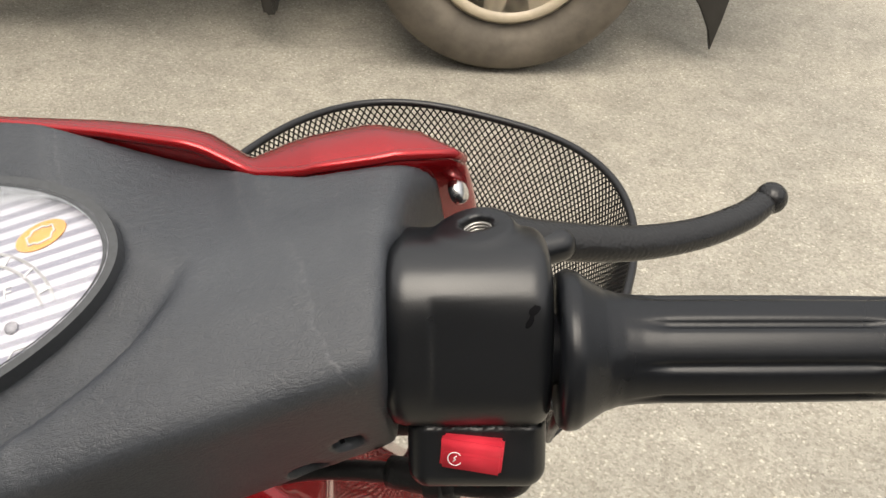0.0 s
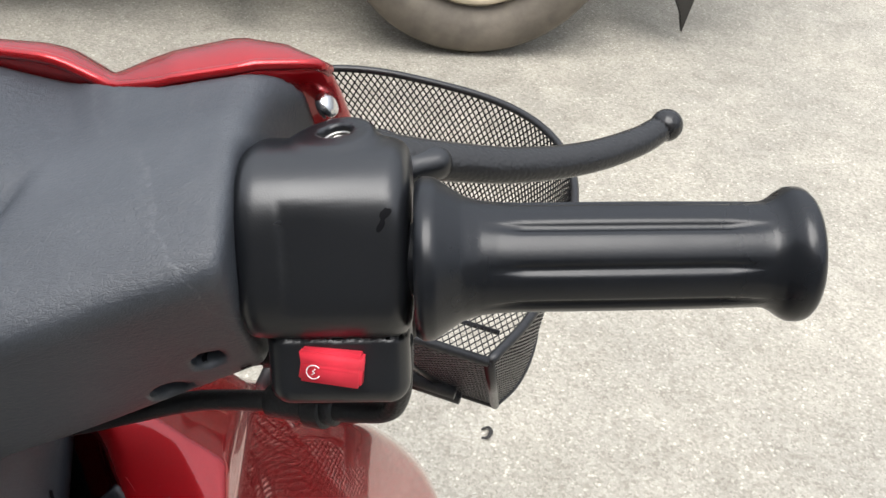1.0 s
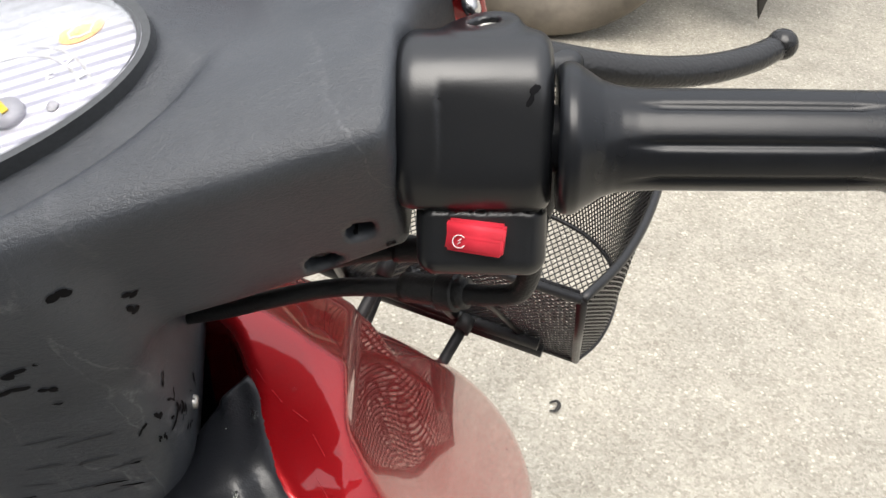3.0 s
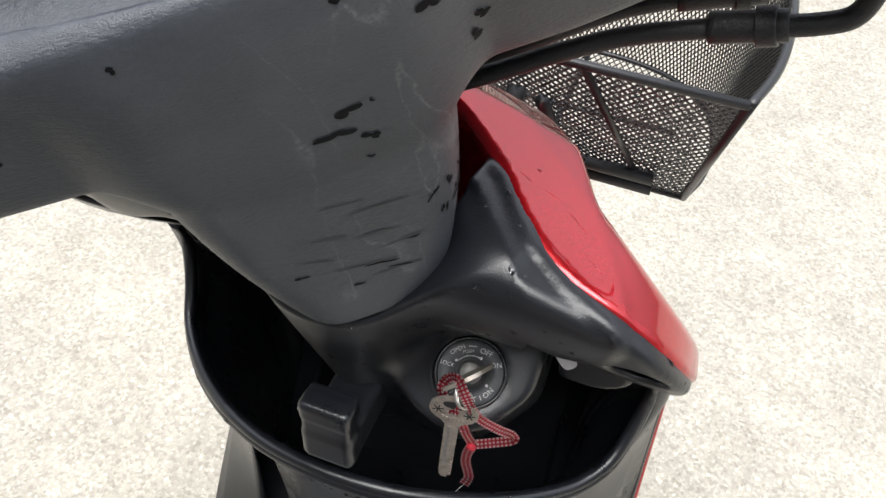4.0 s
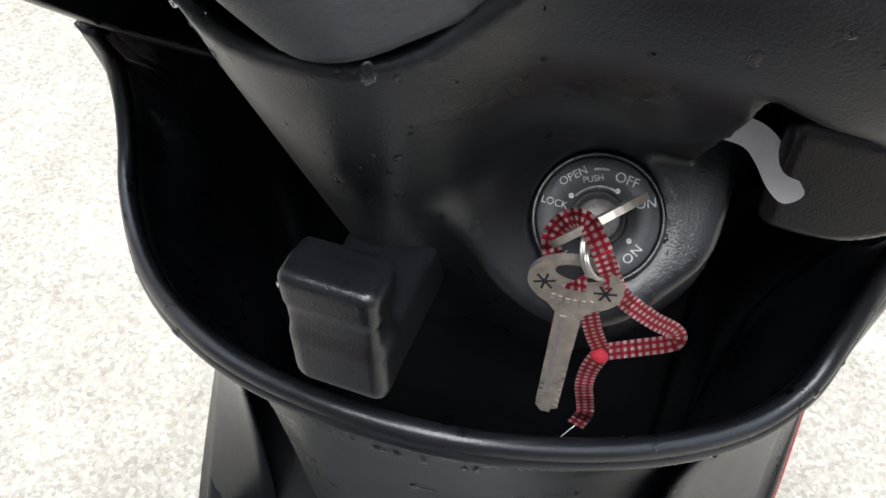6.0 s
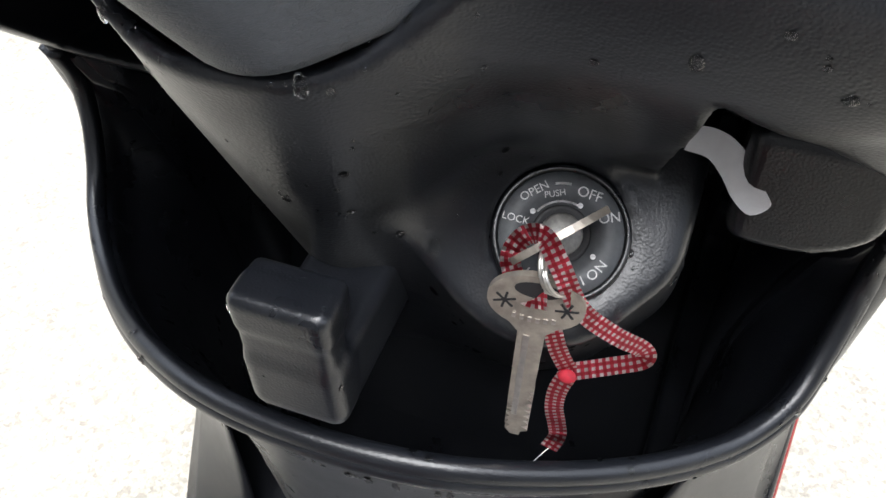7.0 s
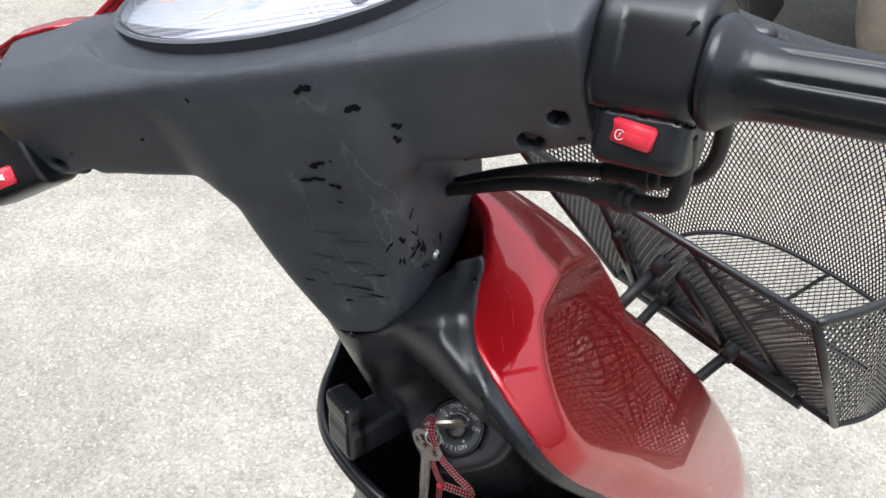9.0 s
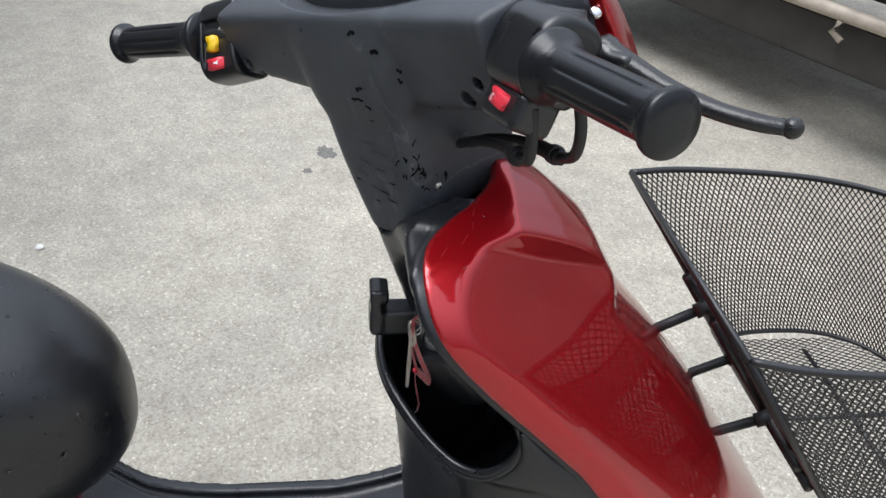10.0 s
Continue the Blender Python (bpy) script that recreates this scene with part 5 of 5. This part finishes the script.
part("bottom_mesh", lattice(lambda u, v: Vector((-0.165 + u, 0.435 + v, 0.598)), 0.33, 0.206, 0.0075, 0.0125,
                            lambda u, v: abs(-0.165 + u) < 0.162 and 0.435 + v < front_reach(-0.165 + u)), MESH_BLACK, basket, "black diamond wire mesh", smooth=False)
part("rim_wire", tube(RIM_R[::4], 0.0038, 10), MESH_BLACK, basket, "thick rim wire")
part("base_wire", tube(BASE_R[::4], 0.0030, 10), MESH_BLACK, basket, "base wire")
part("base_wire", tube([BASE_R[0], BASE_R[-1]], 0.0034, 10), MESH_BLACK, basket, "base wire")
for s in (1, -1):
    part("corner_wire", tube([(s * 0.168, 0.28, 0.823), (s * 0.1453, 0.435, 0.598)], 0.0040, 10), MESH_BLACK, basket, "flat corner strip")
    part("back_stay", tube([(s * 0.055, 0.2785, 0.823), (s * 0.105, 0.433, 0.600)], 0.0032, 10), MESH_BLACK, basket, "diagonal stay")
part("floor_wire", tube([(0.0, 0.435, 0.5965), (0.0, 0.638, 0.5965)], 0.0028, 8), MESH_BLACK, basket, "floor stay")
part("floor_wire", tube([(-0.12, 0.53, 0.5965), (0.12, 0.53, 0.5965)], 0.0028, 8), MESH_BLACK, basket, "floor stay")


def back_point(x, t, off=0.0):
    p = Vector((x, 0.28, 0.823)).lerp(Vector((x, 0.435, 0.598)), t)
    return p + Vector((0, -0.82, -0.57)) * off


bar = tube([back_point(-0.11, 0.80, 0.006), back_point(0.115, 0.80, 0.006)], 0.006, 10)
part("mount_bar", bar, MESH_BLACK, basket, "black steel mounting rail")
part("mount_bar", tube([back_point(-0.11, 0.93, 0.006), back_point(0.115, 0.93, 0.006)], 0.006, 10), MESH_BLACK, basket, "black steel mounting rail")
part("mount_plate", block((0.19, 0.0025, 0.035), 0.001), MESH_BLACK, basket, "black steel mounting plate", Matrix.Translation(back_point(0, 0.865, 0.003)) @ pose(0, 0, 0, 34.5, 0, 0))
part("mount_bar", tube([back_point(-0.06, 0.30, 0.005), back_point(-0.09, 0.8, 0.005)], 0.006, 10), MESH_BLACK, basket, "black steel mounting rail")
part("mount_bar", tube([back_point(0.02, 0.30, 0.005), back_point(0.03, 0.8, 0.005)], 0.006, 10), MESH_BLACK, basket, "black steel mounting rail")
for a, b in (((-0.006, 0.254, 0.714), (-0.002, 0.318, 0.752)), ((-0.038, 0.325, 0.628), (-0.046, 0.394, 0.650)), ((0.034, 0.325, 0.606), (0.044, 0.392, 0.640))):
    part("basket_bracket", tube([a, b], 0.0055, 14), CABLE, basket, "black bracket arm")
    d = (Vector(b) - Vector(a)).normalized()
    part("bracket_collar", tube([Vector(b) - d * 0.008, Vector(b) + d * 0.008], 0.008, 14), CABLE, basket, "")

# ---- keys on a gingham ribbon, hanging from the ignition switch ----
keys = tagged(new("key_ring"), "two dull keys on red gingham ribbon in ignition switch", "keys")


def key_outline(head_w, head_h, blade_w, blade_l, teeth, seed=2):
    rnd_k = random.Random(seed)
    out = [(head_w / 2 * math.cos(a), head_h / 2 * math.sin(a)) for a in (radians(-60 + 300 * k / 28) for k in range(29))]
    lx = -blade_w / 2
    tip = -head_h / 2 - blade_l
    out += [(lx, -head_h / 2 - 0.002)]
    if teeth:
        for k in range(5):
            zz = tip + 0.0165 - 0.0027 * k
            out += [(lx + 0.0002, zz), (lx + 0.0014 + 0.0008 * rnd_k.random(), zz - 0.0012)]
    out += [(lx + 0.0005, tip + 0.003), (lx + 0.0024, tip), (-lx - 0.0024, tip)]
    z = tip + 0.002
    while z < -head_h / 2 - blade_l + teeth:
        out += [(-lx - 0.0016 - 0.0009 * rnd_k.random(), z), (-lx - 0.0001, z + 0.0013), (-lx - 0.0003, z + 0.0020)]
        z += 0.0031
    out += [(-lx, -head_h / 2 - 0.002)]
    return out


def key_mesh(*a):
    bm = extrude(key_outline(*a), 0.0021)
    return bm


KEY_M = facing((0.0632, 0.0125, 0.7795), (0.12, -0.99, 0.03), (0.06, 0.2, 1))
hang = part("hanging_key", key_mesh(0.0268, 0.0215, 0.0078, 0.0545, 0.024), KEY_METAL, keys, "dull metal key with inked crosses", KEY_M @ pose(0, 0, 0, 0, 0, 2), smooth=False)
for kx, a in ((-0.0085, 20), (0.0085, 10)):
    for t in (a, a + 60, a + 115):
        part("ink_cross", block((0.0065, 0.0007, 0.0002), 0), INK, hang, "", pose(kx, -0.0005, 0.0012, 0, 0, t), smooth=False)
for k in range(6):
    part("stamped_mark", block((0.0011, 0.0018, 0.0002), 0), STEEL, hang, "", pose(-0.0055 + 0.0022 * k, -0.0070 + 0.0004 * abs(k - 2.5), 0.0012), smooth=False)
part("blade_groove", block((0.0018, 0.040, 0.0003), 0), STEEL, hang, "", pose(-0.0012, -0.034, 0.0010), smooth=False)
part("key_hole", lathe([(0.0042, 0), (0.0042, 0.0003)], 20), INK, hang, "", pose(0.0, 0.0055, 0.0010) @ Matrix.Diagonal((1.5, 0.7, 1, 1)), smooth=False)
bow_side = (Vector((0.074, 0.034, 0.798)) - Vector((0.052, 0.015, 0.788))).normalized()
bow_n = LOCK_N.cross(bow_side).normalized()
bow_x = bow_side - LOCK_N * bow_side.dot(LOCK_N)
BOW = Matrix.Translation(LOCK + LOCK_N * 0.018 - bow_x.normalized() * 0.002) @ Matrix((bow_x.normalized(), LOCK_N, bow_x.normalized().cross(LOCK_N))).transposed().to_4x4()
part("ignition_key", key_mesh(0.0300, 0.0240, 0.0085, 0.012, 0.0), KEY_METAL, keys, "key pushed into the ignition switch", BOW, smooth=False)


def wire_ring(centre, r, tilt, name="split_ring"):
    m = Matrix.Translation(centre) @ pose(0, 0, 0, *tilt)
    pts = [m @ Vector((r * math.cos(a), r * 1.35 * math.sin(a), 0.0002 * k / 9)) for k, a in enumerate(radians(12 * j) for j in range(58))]
    part(name, tube(pts, 0.00055, 8), STEEL, keys, "small steel split ring")


wire_ring((0.0650, 0.0150, 0.7900), 0.0045, (60, 25, 70))
wire_ring((0.0672, 0.0145, 0.7885), 0.0048, (55, -30, 110))


def ribbon(points, width, label="", twist=0.0, across=(1, 0, 0)):
    path = spline(points, 8)
    bm = bmesh.new()
    uv = bm.loops.layers.uv.new("UVMap")
    view = Vector((0.15, -0.78, 0.6)).normalized()
    left, right, s, length = [], [], 0.0, [0.0]
    for i, p in enumerate(path):
        d = (path[min(i + 1, len(path) - 1)] - path[max(i - 1, 0)]).normalized()
        side = d.cross(view).normalized()
        side = Matrix.Rotation(twist * i / len(path), 3, d) @ side
        left.append(bm.verts.new(p - side * width / 2))
        right.append(bm.verts.new(p + side * width / 2))
        if i:
            s += (path[i] - path[i - 1]).length
            length.append(s)
    cell = width / 2.5
    for i in range(len(path) - 1):
        f = bm.faces.new((left[i], right[i], right[i + 1], left[i + 1]))
        for loop, (a, b) in zip(f.loops, ((0, i), (2.5, i), (2.5, i + 1), (0, i + 1))):
            loop[uv].uv = (a, length[b] / cell)
    bmesh.ops.solidify(bm, geom=bm.faces[:], thickness=0.00035)
    part("ribbon", bm, RIBBON, keys, label or "red and white gingham ribbon")


ribbon([(0.0665, 0.010, 0.784), *(tuple(Vector(q) - LOCK_N * s) for q, s in (((0.0610, 0.008, 0.787), 0.008), ((0.0580, 0.005, 0.803), 0.022), ((0.0615, 0.005, 0.8135), 0.026), ((0.0660, 0.007, 0.8125), 0.018), ((0.0692, 0.010, 0.799), 0.004))), (0.0750, 0.014, 0.779), (0.0850, 0.020, 0.764), (0.0930, 0.0255, 0.754), (0.0938, 0.027, 0.747), (0.0845, 0.0225, 0.7455), (0.0738, 0.017, 0.745)], 0.0056)
ribbon([(0.0680, 0.0125, 0.770), (0.0705, 0.0145, 0.757), (0.0738, 0.017, 0.7455)], 0.0054)
ribbon([(0.0735, 0.0165, 0.744), (0.0712, 0.0165, 0.734), (0.0706, 0.018, 0.722), (0.0718, 0.020, 0.710), (0.0724, 0.021, 0.701), (0.0702, 0.020, 0.693)], 0.0060)
knot = bmesh.new()
bmesh.ops.create_uvsphere(knot, u_segments=16, v_segments=10, radius=0.0024, matrix=Matrix.Translation((0.0736, 0.0155, 0.7448)) @ Matrix.Diagonal((1.2, 0.9, 1.0, 1)))
part("ribbon_knot", knot, KNOT, keys, "ribbon knot")
part("loose_thread", tube(spline([(0.0702, 0.020, 0.693), (0.0680, 0.019, 0.689), (0.0650, 0.018, 0.682)], 5), 0.00018, 6), WHITE, keys, "")

# ---- truck standing across the lot ----
TRUCK = Matrix.Translation((-0.415, 2.14, 0)) @ pose(0, 0, 0, 0, 0, 24)
truck = tagged(new("pickup_truck"), "old dusty truck with cream steel wheels parked on the lot", "truck")
truck.matrix_basis = TRUCK
R_T = 0.395


def truck_wheel(x, y):
    m = pose(x, y, R_T, 90, 0, 0)
    w = part("wheel", tyre_mesh(R_T, 0.20, 0.235), TYRE, truck, "dusty truck tyre", m)
    part("wheel_rim", lathe([(0.237, 0.075), (0.225, 0.092), (0.205, 0.088), (0.195, 0.055), (0.185, 0.045), (0.12, 0.05), (0.10, 0.075), (0.06, 0.08), (0.06, -0.08), (0.237, -0.08)], 56), RIM_PAINT, w, "cream painted steel rim")
    part("wheel_rim", lathe([(0.237, -0.075), (0.225, -0.092), (0.205, -0.088), (0.195, -0.055), (0.185, -0.045), (0.12, -0.05), (0.10, -0.075), (0.06, -0.08), (0.06, 0.08), (0.237, 0.08)], 56), RIM_PAINT, w, "cream painted steel rim")
    for k in range(6):
        a = radians(60 * k)
        part("wheel_nut", lathe([(0.011, -0.078), (0.011, -0.05)], 6), STEEL, w, "", pose(0.08 * math.cos(a), 0.08 * math.sin(a), 0.0) @ pose(0, 0, 0, 0, 0, 0), smooth=False)
    return w


truck_wheel(0.0, 0.10), truck_wheel(-3.1, 0.10), truck_wheel(0.0, 1.45), truck_wheel(-3.1, 1.45)
part("cargo_bed", block((2.6, 1.7, 0.55), 0.03), TRUCK_BODY, truck, "faded truck bed side", pose(-0.35, 0.87, 1.02), smooth=False)
part("cab", block((1.9, 1.7, 1.15), 0.12, 4), TRUCK_BODY, truck, "faded truck cab", pose(-2.75, 0.87, 1.15), smooth=False)
part("chassis", block((4.3, 0.9, 0.22), 0.02), TRUCK_DARK, truck, "dark chassis", pose(-1.4, 0.87, 0.55), smooth=False)
part("side_skirt", block((2.2, 0.03, 0.16), 0.008), TRUCK_DARK, truck, "dark side skirt", pose(-2.35, 0.14, 0.36), smooth=False)
part("wheel_housing", block((0.62, 0.5, 0.04), 0.01), TRUCK_DARK, truck, "dark wheel housing", pose(-0.72, 0.36, 0.42, 0, 80, 0), smooth=False)
part("side_rail", tube([(-2.6, 0.10, 0.47), (-1.0, 0.10, 0.47)], 0.024, 14), TRUCK_PALE, truck, "pale tubular side rail")
for xx in (-2.3, -1.75, -1.3):
    part("rail_bracket", tube([(xx, 0.11, 0.47), (xx, 0.14, 0.60)], 0.014, 10), TRUCK_PALE, truck, "pale rail bracket")
part("rail_clip", tube([(-1.62, 0.09, 0.45), (-1.64, 0.09, 0.41), (-1.60, 0.09, 0.39)], 0.012, 8), TRUCK_PALE, truck, "")
flap_outline = [(-0.10, 0.22), (0.07, 0.22), (0.055, 0.0), (0.045, -0.12), (0.03, -0.225), (0.01, -0.16), (-0.03, -0.09), (-0.08, -0.03)]
part("mud_flap", extrude(flap_outline, 0.02, 0.003, 2), TRUCK_DARK, truck, "dark pointed mud flap", pose(0.615, 0.12, 0.275, 90, 0, 0), smooth=False)

# ---- small things on the ground ----
def blot(name, place, size, seed, mat, label, height=0.0012, stretch=1.5, turn=0.0):
    rnd_b = random.Random(seed)
    ring = []
    for k in range(22):
        a = 2 * math.pi * k / 22
        r = size * (0.7 + 0.5 * rnd_b.random())
        ring.append((r * math.cos(a) * stretch, r * math.sin(a)))
    return tagged(part(name, extrude(ring, height), mat, None, "", pose(*place, height / 2, 0, 0, turn), smooth=False), label, "stain", kind="structure")


TAR = plain("old_oil_stain", (0.13, 0.122, 0.11), 0.7, 0.0, 0.4, 60)
blot("oil_stain", (-1.893, -0.065), 0.030, 3, TAR, "small dark oil stain on the pale asphalt", 0.0010, 1.6, 20)
blot("oil_stain", (-1.766, -0.123), 0.014, 4, TAR, "small dark oil stain on the pale asphalt", 0.0010, 1.3, 50)
pebble = bmesh.new()
bmesh.ops.create_icosphere(pebble, subdivisions=2, radius=0.014)
for v in pebble.verts:
    v.co *= 0.8 + 0.3 * noise.noise(v.co * 90)
    v.co.z *= 0.5
tagged(part("pebble", pebble, TABMETAL, None, "", pose(-1.336, -0.797, 0.004)), "white pebble lying on the asphalt", "stone")
scrap = tube(spline([(0.0, 0.0, 0.0), (0.010, 0.006, 0.004), (0.018, -0.002, 0.006), (0.016, -0.014, 0.003), (0.006, -0.018, 0.001)], 6), [0.002 + 0.0016 * math.sin(math.pi * k / 24) for k in range(25)], 8, True, 0.5)
tagged(part("leaf_scrap", scrap, TREAD, None, "", pose(0.042, 0.871, 0.003)), "curled dry leaf scrap on the asphalt", "leaf")


# ---- rain drops ----
def rain(host, count, seed, size, floor=-0.2, box=None, streak=1.0):
    """Small flattened drops scattered over a mesh, fewer where it faces down."""
    rnd_d = random.Random(seed)
    me = host.data
    area = np.empty(len(me.polygons))
    me.polygons.foreach_get("area", area)
    cum = np.cumsum(area)
    m = host.matrix_world
    verts, faces = [], []
    unit = bmesh.new()
    bmesh.ops.create_icosphere(unit, subdivisions=2, radius=1.0)
    base = [v.co.copy() for v in unit.verts]
    tris = [[v.index for v in f.verts] for f in unit.faces]
    unit.free()
    made = tries = 0
    while made < count and tries < count * 30:
        tries += 1
        f = me.polygons[int(np.searchsorted(cum, rnd_d.random() * cum[-1]))]
        n = (m.to_3x3() @ f.normal).normalized()
        c = m @ f.center
        if n.z < floor or (box and not all(a <= q <= b for q, (a, b) in zip(c, box))) or noise.noise(c * 45) < -0.05:
            continue
        r = size * (0.35 + 1.3 * rnd_d.random() ** 3)
        down = Vector((0, 0, -1)) - n * (-n.z)
        down = down.normalized() if down.length > 0.05 else n.orthogonal().normalized()
        side = n.cross(down)
        c = c + side * rnd_d.uniform(-0.0015, 0.0015)
        s = 1 + streak * rnd_d.random() ** 2
        o = len(verts)
        for v in base:
            w = 1 + 0.15 * v.x
            verts.append(c + r * (down * v.x * s + side * v.y * w + n * (0.34 * v.z)))
        faces += [[o + k for k in t] for t in tris]
        made += 1
    inv_m = m.inverted()
    ob = part("rain_water", from_data([inv_m @ v for v in verts], faces), DROP, host, "clear rain drops")
    ob["kind"] = "stuff"
    return ob


bpy.context.view_layer.update()
rain(shield, 850, 1, 0.0012, -0.5, ((-0.2, 0.2), (-0.1, 0.12), (0.66, 0.93)))
rain(pocket, 650, 2, 0.0011, -0.6, ((-0.2, 0.2), (-0.1, 0.09), (0.5, 0.75)), 2.0)
rain(bpy.data.objects["pocket_rim"], 220, 3, 0.0010, -0.9)
rain(bpy.data.objects["seat"], 320, 4, 0.0021, 0.0, ((0.0, 0.2), (-0.6, -0.2), (0.55, 0.9)))
rain(hook, 34, 5, 0.0009, -0.3)
rain(footboard, 160, 6, 0.0022, 0.3)
rain(bpy.data.objects["front_fairing"], 40, 7, 0.0010, 0.0, ((-0.2, 0.2), (0.0, 0.4), (0.6, 0.95)))
